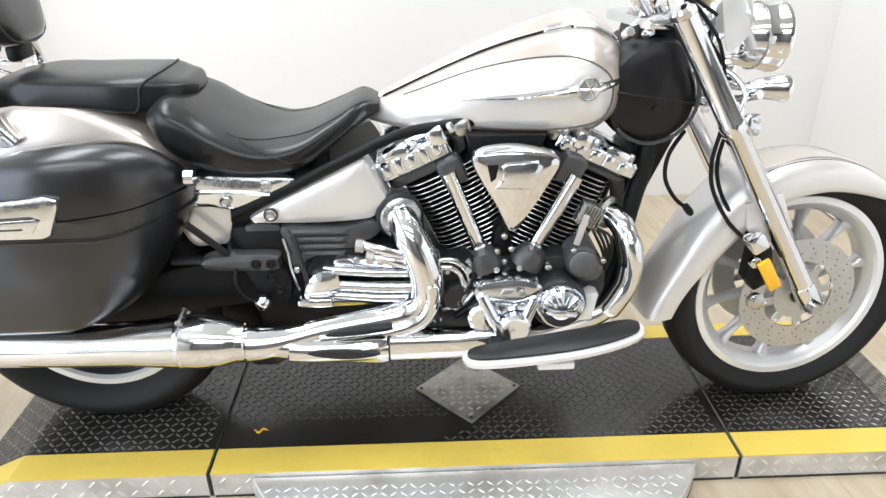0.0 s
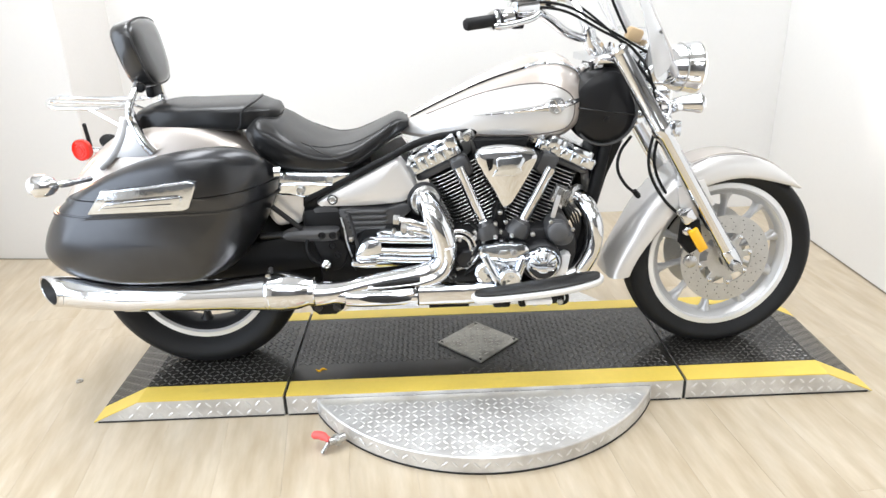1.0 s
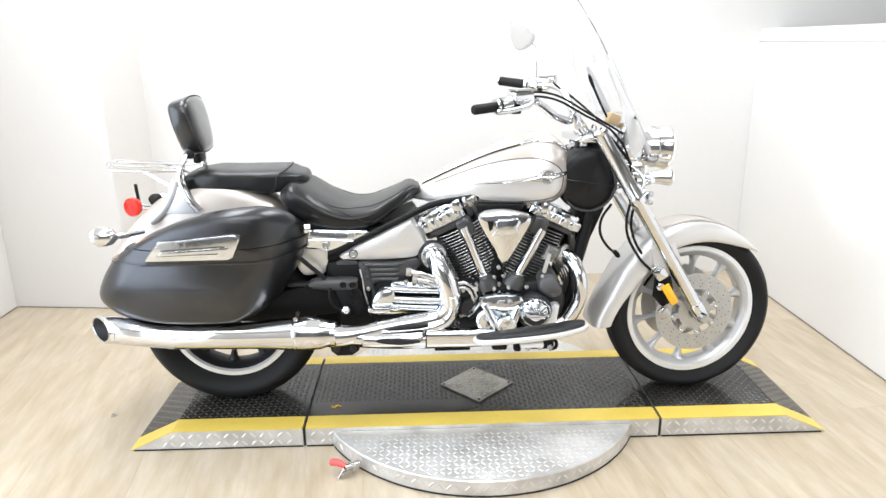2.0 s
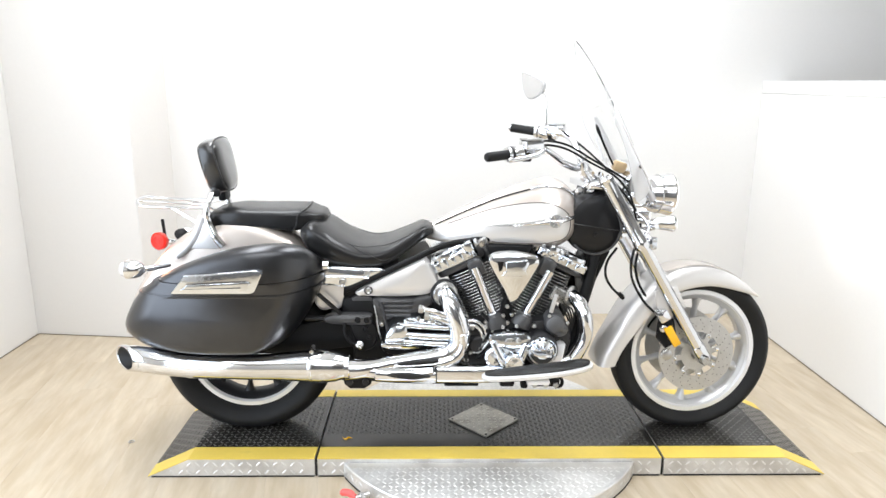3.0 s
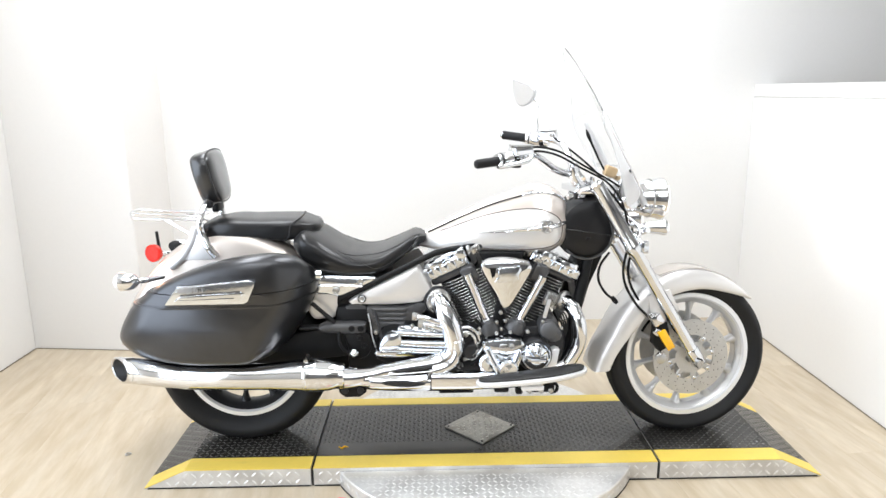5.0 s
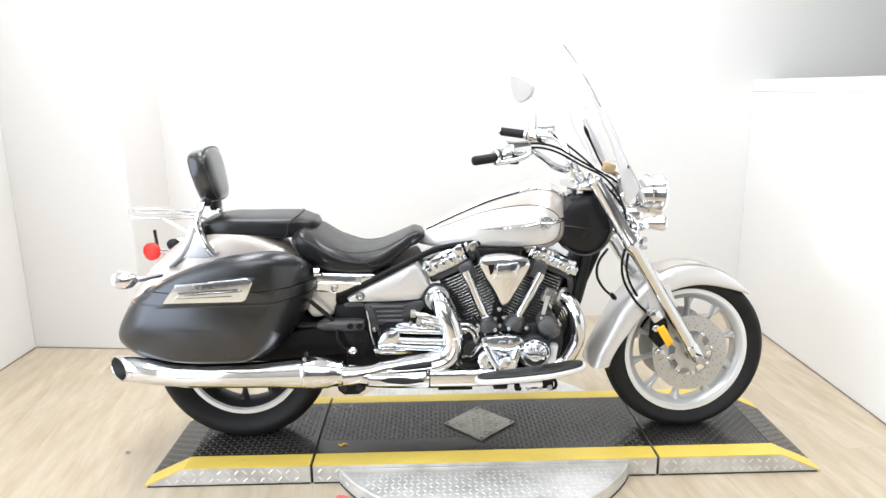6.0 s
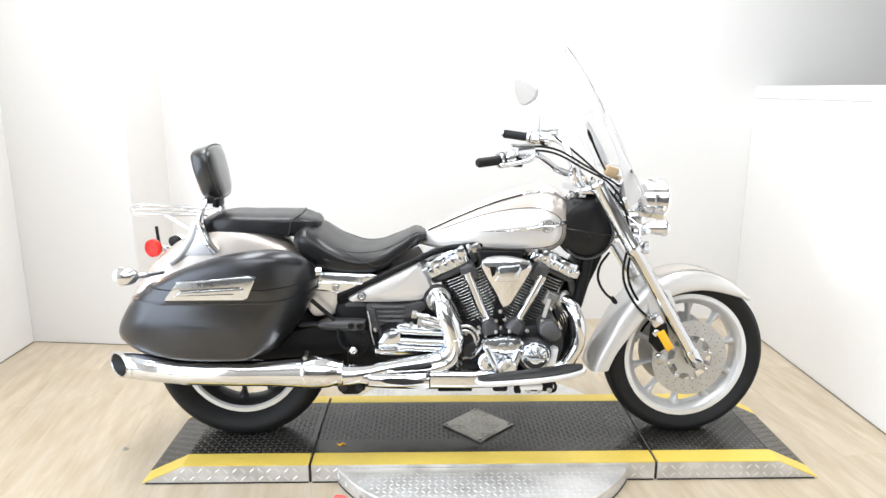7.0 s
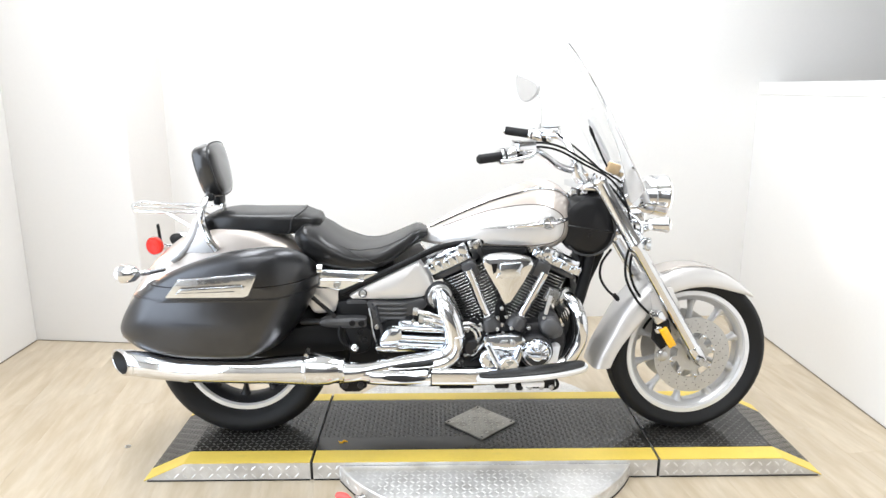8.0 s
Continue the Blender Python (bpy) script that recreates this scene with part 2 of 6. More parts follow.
def slab(outline, y0, y1, bevel=0.004, dome=0.0, inner=0.03, bm=None):
    """A plate with the outline in x and z, from y0 (inside) to y1 (outside), rounded edge and a domed outer face."""
    bm = bm or bmesh.new()
    s = 1 if y1 > y0 else -1
    rings = [[(q[0], y, q[1]) for q in inset(outline, d)] for d, y in ((0, y0), (0, y1 - s * bevel), (bevel * 0.3, y1 - s * bevel * 0.3), (bevel, y1))]
    if dome:
        last = inset(outline, bevel)
        mid = sum(last) / len(last)
        for k in (0.88, 0.7, 0.45, 0.2, 0.02):
            rings.append([(*(mid + (q - mid) * k)[:1], y1 + s * dome * (1 - k * k), (mid + (q - mid) * k)[1]) for q in last])
    return skin(bm, rings)


def loft(keys, n, ring, xs=None):
    """A body along x; keys hold x and the values that ring(x, values) turns into a closed ring."""
    bm = bmesh.new()
    x0, x1 = keys[0][0], keys[-1][0]
    rows = [x0 + (x1 - x0) * 0.5 * (1 - math.cos(math.pi * i / n)) for i in range(n + 1)]
    return skin(bm, [ring(x, hermite(keys, x)) for x in rows])


def power(v, e):
    return math.copysign(abs(v) ** e, v)


def oval(x, values, upper=0.9, lower=0.7, centre=0.42, n=32):
    bottom, top, w = values
    zc = bottom + centre * (top - bottom)
    out = []
    for k in range(n):
        a = 2 * math.pi * k / n
        c, s = math.cos(a), math.sin(a)
        e = upper if s > 0 else lower
        out.append((x, w * power(c, e), zc + power(s, e) * ((top - zc) if s > 0 else (zc - bottom))))
    return out


# ---- the room ----
def room_box(name, lo, hi, mat, label):
    c = [(a + b) / 2 for a, b in zip(lo, hi)]
    ob = part(name, box(c, [b - a for a, b in zip(lo, hi)], 0.004, segments=1), mat, smooth=30)
    return tagged(ob, label, name.split("_")[0], kind="structure")


FLOOR = room_box("floor", (-2.6, -6.8, -0.12), (4.2, 1.8, -0.006), M_SLAB, "floor slab under light oak planks")
room_box("wall_left", (-2.51, -0.4, -0.05), (-2.348, 1.14, 3.0), M_WALL, "plain white painted side wall")
room_box("wall_left_far", (-2.51, -6.5, -0.05), (-2.348, -3.4, 3.0), M_WALL, "plain white painted side wall past the doorway")
room_box("wall_left_lintel", (-2.51, -3.4, 2.5), (-2.348, -0.4, 3.0), M_WALL, "plain white wall above the doorway")
FORWARD = Matrix.Translation((-2.348, 1.140, 0)) @ Matrix.Rotation(radians(-6.0), 4, "Z")
turned_wall = part("wall_back_left", box((0.300, 0.30, 1.475), (0.668, 0.60, 3.05), 0.004, segments=1), M_WALL, m=FORWARD, smooth=30)
tagged(turned_wall, "plain white painted wall standing forward", "wall", kind="structure")
room_box("wall_back", (-2.51, 1.48, -0.05), (4.0, 1.60, 3.0), M_WALL, "plain white painted back wall of the bay")
# thin facing whose warmer colour carries the tail lamp's glow
turned_wall = part("wall_return", box((0.636, 0.30, 1.492), (0.003, 0.594, 2.99), 0.001, segments=1), M_WALL_GLOW, m=FORWARD, smooth=30)
tagged(turned_wall, "white return of the forward wall, warm lamp glow in its colour", "wall", kind="structure")
room_box("wall_low", (1.645, -3.2, -0.05), (1.755, 1.48, 1.30), M_WALL, "white painted half-height side wall")
room_box("trim_base_low", (1.6415, -3.2, 0.0005), (1.6445, 1.478, 0.004), M_SLAB, "dark joint strip along the half-height wall")
room_box("trim_base_left", (-2.3475, -0.4, 0.0005), (-2.3450, 1.130, 0.004), M_SLAB, "thin brown joint strip along the side wall")
turned_trim = part("trim_base_back", box((0.318, -0.0035, 0.0022), (0.622, 0.003, 0.0035), 0.0005, segments=1), M_SLAB, m=FORWARD, smooth=30)
tagged(turned_trim, "thin brown joint strip along the forward wall", "trim", kind="structure")
room_box("trim_cap", (1.6435, -3.2, 1.3002), (1.7565, 1.477, 1.368), M_WALL, "white cap board on the half-height wall")
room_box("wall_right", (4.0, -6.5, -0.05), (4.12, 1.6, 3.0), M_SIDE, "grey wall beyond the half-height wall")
# added out of view behind the camera, to shape the reflections
room_box("wall_rear", (-2.51, -6.62, -0.05), (4.12, -6.5, 3.0), M_REAR, "unseen grey rear wall, added for dark reflections")
room_box("ceiling", (-2.51, -6.62, 3.0), (4.12, 1.6, 3.1), M_CEIL, "plain white ceiling")


# ---- the turntable deck ----
DECK_Z, HALF = 0.068, 0.275


def treads(spots, length, width, height):
    """Raised lozenges; spots are (matrix) frames with x along the lozenge and z up."""
    base = np.array([(-length / 2, 0, 0), (-length / 4, -width / 2, 0), (length / 4, -width / 2, 0), (length / 2, 0, 0), (length / 4, width / 2, 0), (-length / 4, width / 2, 0), (-length / 5, 0, height), (length / 5, 0, height)])
    faces = [(0, 1, 6), (1, 2, 7, 6), (2, 3, 7), (3, 4, 7), (4, 5, 6, 7), (5, 0, 6)]
    verts, polys = [], []
    for m in spots:
        k = len(verts)
        verts += [tuple(m @ Vector(q)) for q in base]
        polys += [tuple(k + i for i in f) for f in faces]
    me = bpy.data.meshes.new("treads")
    me.from_pydata(verts, [], polys)
    return me


def tread_part(spots, mat, parent, length=0.019, width=0.0068, height=0.0019):
    me = treads(spots, length, width, height)
    me.materials.append(mat)
    ob = new("tread_pattern", me)
    ob.parent = parent
    return tagged(ob, "raised lozenge treads", kind="stuff")


def flat_spots(x0, x1, y0, y1, pitch, where=lambda x, y: True, top=lambda x: (DECK_Z, 0.0), lift=0.0):
    out = []
    for i in range(int((x1 - x0) / pitch)):
        for j in range(int((y1 - y0) / pitch)):
            x, y = x0 + (i + 0.5) * pitch, y0 + (j + 0.5) * pitch
            if where(x, y):
                z, slope = top(x)
                out.append(pose(x, y, z + lift, 0, slope, 0) @ pose(0, 0, 0, 0, 0, 42 if (i + j) % 2 else -42))
    return out


def side_spots(x0, x1, y, z0, z1, pitch, top):
    out = []
    for i in range(int((x1 - x0) / pitch)):
        for j in range(int((z1 - z0) / pitch + 0.5)):
            x, z = x0 + (i + 0.5) * pitch, z0 + (j + 0.5) * pitch
            if z < top(x) - 0.012:
                out.append(pose(x, y, z, 90, 0, 0) @ pose(0, 0, 0, 0, 0, 45 if (i + j) % 2 else -45))
    return out


def deck_top(x):
    a = abs(x)
    if a <= 1.05:
        return DECK_Z, 0.0
    z = 0.002 + (DECK_Z - 0.002) * (1.195 - a) / 0.145
    return max(z, 0.002), math.degrees(math.atan2(DECK_Z, 0.145)) * (1 if x > 0 else -1)


def band(xs, y0, y1, z0, z1):
    """A strip that follows the deck's top along x."""
    bm = bmesh.new()
    rings = [[(x, y0, deck_top(x)[0] + z0), (x, y1, deck_top(x)[0] + z0), (x, y1, deck_top(x)[0] + z1), (x, y0, deck_top(x)[0] + z1)] for x in xs]
    return skin(bm, rings)


def deck_section(x0, x1, name, label):
    ob = thing(name, label, "turntable deck", "deck sections", ((x0 + x1) / 2, 0, 0))
    shift = Matrix.Translation((-(x0 + x1) / 2, 0, 0))
    xs = sorted({x0, x1} | {x for x in (-1.05, 1.05) if x0 < x < x1})
    bm = bmesh.new()
    skin(bm, [[(x, -HALF, 0.001), (x, HALF, 0.001), (x, HALF, deck_top(x)[0]), (x, -HALF, deck_top(x)[0])] for x in xs])
    body = part("body", bm, M_PLATE, ob, "bare tread-plate sides", shift, 20)
    # black strip along the floor: the deck's shadow gap, put in as a solid
    part("rubber_foot", box(((max(x0, -1.185) + min(x1, 1.185)) / 2, 0, 0.003), (min(x1, 1.185) - max(x0, -1.185) - 0.004, 2 * HALF + 0.0035, 0.0055), 0.0008, segments=1), M_SEAM, ob, "black strip standing for the shadow gap at the floor", shift, 30)
    part("anti_slip_surface", band(xs, -0.195, 0.21, 0.0005, 0.0035), M_DECK, ob, "worn dark grey anti-slip surface", shift, 20)
    part("edge_stripe", band(xs, -HALF - 0.001, -0.197, 0.0005, 0.0038), M_YELLOW, ob, "scuffed yellow edge stripe", shift, 20)
    part("edge_stripe", band(xs, 0.212, HALF, 0.0005, 0.0038), M_YELLOW, ob, "scuffed yellow edge stripe", shift, 20)
    worn = lambda x, y: not (y < -0.105 and -0.6 < x < -0.02 + 0.05 * math.sin(40 * y)) and not (abs(x) + abs(y) < 0.15)
    spots = flat_spots(x0 + 0.005, x1 - 0.005, -0.193, 0.208, 0.0175 if x0 > -1 else 0.0195, worn, deck_top, 0.0034)
    tread_part([shift @ s for s in spots], M_TREAD_WORN_SHADED if x0 > -1 else M_TREAD, ob, 0.0195 if x0 > -1 else 0.0215, 0.0058)
    spots = side_spots(x0 + 0.01, x1 - 0.01, -HALF - 0.0002, 0.004, 0.064, 0.03, lambda x: deck_top(x)[0])
    tread_part([shift @ s for s in spots], M_PTREAD, ob, 0.026)
    return ob


deck_section(-1.195, -0.612, "ramp", "dark tread-plate ramp with yellow edge stripes on the floor")
deck_section(-0.602, 0.608, "centre_deck", "dark tread-plate centre deck with yellow edge stripes")
deck_section(0.618, 1.195, "ramp", "dark tread-plate ramp with yellow edge stripes on the floor")
# black filler gives the open gaps between the sections their shade
for sx in (-0.607, 0.613):
    seam = part("seam_strip", box((sx, 0, 0.033), (0.008, 2 * HALF - 0.004, 0.062), 0.001, segments=1), M_SEAM, smooth=30)
    tagged(seam, "black strip standing for the shade in the gap between deck sections", "seam strip", "seam strips")

# the round table under the centre deck: what stands out before and behind it
table = thing("turntable_disc", "round bare tread-plate turntable disc on the floor", "turntable")


def segment(sign):
    r, cut = 0.58, HALF + 0.003
    a = math.acos(cut / r)
    arc = [(r * math.sin(-a + 2 * a * i / 48), sign * r * math.cos(-a + 2 * a * i / 48)) for i in range(49)]
    bm = bmesh.new()
    rings = []
    for z, grow in ((0.002, 0), (0.052, 0), (0.056, -0.003)):
        k = 1 + grow / r
        rings.append([(x * k, sign * max(abs(y) * k, cut), z) for x, y in arc])
    skin(bm, rings)
    return bm


for sign in (-1, 1):
    part("disc_plate", segment(sign), M_PLATE, table, "bare aluminium tread plate", smooth=25)
# black ring in place of the shadow gap between disc and floor
gap_ring = bmesh.new()
lathe([(0.0, 0.5), (0.0, 0.5815), (0.0055, 0.5815), (0.0058, 0.5)], (0, 0, 0.0004), (0, 0, 1), 96, gap_ring, caps=False, loop=True)
bmesh.ops.bisect_plane(gap_ring, geom=gap_ring.verts[:] + gap_ring.edges[:] + gap_ring.faces[:], plane_co=(0, -HALF - 0.01, 0), plane_no=(0, 1, 0), clear_outer=True)
part("rubber_foot", gap_ring, M_SEAM, table, "black ring standing for the shadow gap under the disc", smooth=30)
inside = lambda x, y: HALF + 0.02 < abs(y) and math.hypot(x, y) < 0.565
tread_part(flat_spots(-0.585, 0.585, -0.585, 0.585, 0.0215, inside, lambda x: (0.0558, 0)), M_PTREAD, table, 0.0225, 0.0062, 0.0013)
rim = []
for i in range(64):
    a = math.pi * (1 + (i + 0.5) / 64)
    if math.sin(a) * 0.58 < -HALF - 0.01:
        rim.append(pose(0.5803 * math.cos(a), 0.5803 * math.sin(a), 0.03, 90, 0, math.degrees(a) + 90) @ pose(0, 0, 0, 0, 0, 45 if i % 2 else -45))
tread_part(rim, M_PTREAD, table, 0.028)

cover = thing("cover_plate", "square bare tread-plate cover set diagonally on the deck", "cover plate")
bm = box((0, 0, DECK_Z + 0.0075), (0.196, 0.196, 0.006), 0.0012, segments=1)
bm.transform(Matrix.Rotation(radians(45), 4, "Z"))
part("plate", bm, M_DARKPLATE, cover, smooth=30)
tread_part(flat_spots(-0.14, 0.14, -0.14, 0.14, 0.0215, lambda x, y: abs(x) + abs(y) < 0.125, lambda x: (DECK_Z + 0.0104, 0)), M_PALETREAD, cover, 0.02, 0.007, 0.002)

pin = thing("lock_pin", "steel lock pin with a red grip beside the disc", "lock pin")
part("pin_body", rod((-0.41, -0.43, 0.03), (-0.452, -0.455, 0.03), 0.012), M_STEEL, pin)
part("pin_nut", lathe([(0, 0.017), (0.012, 0.017)], (-0.425, -0.44, 0.03), (-0.86, -0.5, 0), 6), M_STEEL, pin)
part("pin_tip", rod((-0.452, -0.455, 0.03), (-0.47, -0.47, 0.006), 0.006), M_STEEL, pin)
part("grip", tube(spline([(-0.45, -0.452, 0.035), (-0.475, -0.435, 0.04), (-0.50, -0.425, 0.035)], 5), [0.009] * 3 + [0.012] * 7 + [0.009]), M_LEVER, pin, "red rubber grip")
for bx, by in ((-0.122, 0.0), (0.122, 0.0), (0.0, 0.122), (0.0, -0.122)):
    part("plate_screw", lathe([(0, 0.004), (0.002, 0.004), (0.003, 0.0025)], (bx, by, DECK_Z + 0.0104), (0, 0, 1), 10), M_SEAM, cover)
washer = part("washer", lathe([(0, 0.006), (0, 0.012), (0.003, 0.012), (0.003, 0.006)], (-1.355, -0.03, 0.0005), (0, 0, 1), 16, caps=False, loop=True), M_STEEL)
tagged(washer, "small dark steel washer lying on the floor", "washer")
leaf = part("paint_chip", tube(spline([(-0.530, -0.136, DECK_Z + 0.0058), (-0.518, -0.146, DECK_Z + 0.0060), (-0.510, -0.134, DECK_Z + 0.0060), (-0.496, -0.139, DECK_Z + 0.0058)], 5), [0.0015] * 3 + [0.0030] * 10 + [0.0015] * 3, 8), M_AMBER)
tagged(leaf, "small orange-yellow scrap lying on the deck", "scrap")


# ---- the motorcycle ----
bike = thing("motorcycle", "silver cruiser motorcycle with black seat and chrome engine on the deck", "motorcycle", at=(0, 0, 0))

STEER = -5.5
NECK, RAKE = Vector((0.385, 0, 1.0)), Vector((0.521, 0, -0.853))
TURNED = Matrix.Translation((-0.009, 0, 0)) @ Matrix.Translation(NECK) @ Matrix.Rotation(radians(STEER), 4, RAKE) @ Matrix.Translation(-NECK)


def ring_y(profile, centre, segs=64):
    """A closed section (y, radius) turned about the wheel's axle."""
    return lathe(profile, centre, (0, 1, 0), segs, caps=False, loop=True)


def wheel(name, centre, r, width, lip, spokes, m=None, barrel=None):
    h, c = width / 2, Vector(centre)
    barrel = barrel or M_ALU
    k = width * 0.30
    hub = part(name, ring_y([(-k * 0.95, lip - 0.022), (-k * 0.8, lip - 0.030), (-k * 0.45, lip - 0.042), (k * 0.45, lip - 0.042), (k * 0.8, lip - 0.030), (k * 0.95, lip - 0.022), (k * 0.9, lip - 0.004), (-k * 0.9, lip - 0.004)], c), barrel, bike, "cast wheel", m)
    for f in (-1, 1):
        part("rim_lip", ring_y([(f * k * 0.9, lip), (f * (k + 0.005), lip - 0.003), (f * (k + 0.005), lip - 0.018), (f * k * 0.93, lip - 0.024)], c, 72), M_LIP, hub, "bright silver rim lip", m)
    side = (r - lip)
    tyre = [(-k, lip - 0.004), (-h * 0.86, lip + side * 0.22), (-h, lip + side * 0.5), (-h * 0.9, lip + side * 0.72), (-h * 0.68, lip + side * 0.9), (-h * 0.35, r - 0.003), (0, r), (h * 0.35, r - 0.003), (h * 0.68, lip + side * 0.9), (h * 0.9, lip + side * 0.72), (h, lip + side * 0.5), (h * 0.86, lip + side * 0.22), (k, lip - 0.004)]
    part("tyre", ring_y(spline([np.array(q) for q in tyre], 3), c, 96), M_RUBBER, hub, "black rubber tyre", m)
    part("hub", lathe([(-0.05, 0.03), (-0.048, 0.05), (-0.03, 0.062), (0.03, 0.062), (0.048, 0.05), (0.05, 0.03)], c, (0, 1, 0), 32), barrel, hub, "", m)
    for i in range(spokes):
        a = 2 * math.pi * (i + 0.35) / spokes
        d = Vector((math.cos(a), 0, math.sin(a)))
        side_v = Vector((-d.z, 0, d.x))
        bm = bmesh.new()
        rings = []
        for q, w, t in ((0.05, 0.018, 0.026), (0.10, 0.0095, 0.02), (lip - 0.075, 0.0085, 0.017), (lip - 0.05, 0.015, 0.02), (lip - 0.038, 0.026, 0.024)):
            o = c + d * q
            rings.append([o + side_v * (w * math.cos(b)) + Vector((0, t * math.sin(b), 0)) for b in (2 * math.pi * j / 10 for j in range(10))])
        skin(bm, rings)
        part("spoke", bm, barrel, hub, "", m)
    return hub


FW, RW = (0.783, 0, 0.373), (-0.880, 0, 0.389)
front_wheel = wheel("front_wheel", FW, 0.304, 0.125, 0.240, 10, TURNED, M_WHEEL)
rear_wheel = wheel("rear_wheel", RW, 0.321, 0.18, 0.225, 10, None, M_GREY)

# tread grooves, cut as dark slots set into the tyre's shoulders
def grooves(hub, centre, r, width, count, m=None):
    bm = bmesh.new()
    c = Vector(centre)
    for i in range(count):
        for s in (-1, 1):
            a = 2 * math.pi * (i + (0.5 if s > 0 else 0)) / count
            pts = []
            for k in range(5):
                u = k / 4
                aa = a + 0.10 * u
                rr = r - 0.0005 - 0.022 * (0.25 + 0.65 * u) ** 2
                pts.append(c + Vector((math.cos(aa) * rr, s * width / 2 * (0.18 + 0.55 * u), math.sin(aa) * rr)))
            tube(pts, 0.0022, 5, bm)
    part("tread_groove", bm, M_SEAM, hub, "", m, kind="stuff")


grooves(front_wheel, FW, 0.304, 0.125, 40, TURNED)
grooves(rear_wheel, RW, 0.321, 0.18, 40)

# brake discs and calipers
def brake_disc(y, m):
    c = Vector(FW) + Vector((0, y, 0))
    disc = part("brake_disc", lathe([(-0.0025, 0.086), (-0.0025, 0.143), (0.0025, 0.143), (0.0025, 0.086)], c, (0, 1, 0), 64, caps=False, loop=True), M_DISC, front_wheel, "drilled steel brake disc", m)
    return disc, c


for y in (-0.068, 0.068):
    disc, c = brake_disc(y, TURNED)
    s = 1 if y > 0 else -1
    holes = bmesh.new()
    for j, (r, n) in enumerate(((0.096, 18), (0.108, 20), (0.120, 20), (0.132, 20))):
        for i in range(n):
            a = 2 * math.pi * (i + j * 0.28) / n
            p = c + Vector((math.cos(a) * r, s * 0.0026, math.sin(a) * r))
            lathe([(0, 0.0019), (s * 0.0003, 0.0019)], p, (0, 1, 0), 8, holes)
    part("cooling_hole", holes, M_SEAM, front_wheel, "", TURNED, kind="stuff")
    bm = lathe([(-0.004, 0.02), (-0.004, 0.060), (0.004, 0.060), (0.004, 0.02)], c, (0, 1, 0), 40, caps=False, loop=True)
    for i in range(8):
        a = 2 * math.pi * i / 8 + 0.2
        turn = Matrix.Translation(c) @ Matrix.Rotation(-a, 4, "Y")
        part("carrier_arm", box((0.070, 0, 0), (0.038, 0.006, 0.022), 0.002, segments=1), M_DISC, front_wheel, "", TURNED @ turn)
    part("disc_carrier", bm, M_DISC, front_wheel, "", TURNED)
    for i in range(8):
        a = 2 * math.pi * i / 8 + 0.2
        p = c + Vector((math.cos(a) * 0.082, s * 0.001, math.sin(a) * 0.082))
        part("rivet", lathe([(-0.004, 0.007), (0.004, 0.007), (0.006, 0.004)], p, (0, s, 0), 10), M_CHROME, front_wheel, "", TURNED)

# front fork, set straight ahead and then turned with the bars
AXIS = RAKE
LEG_TOP, LEG_END = Vector((0.399, 0, 1.016)), Vector((0.790, 0, 0.376))
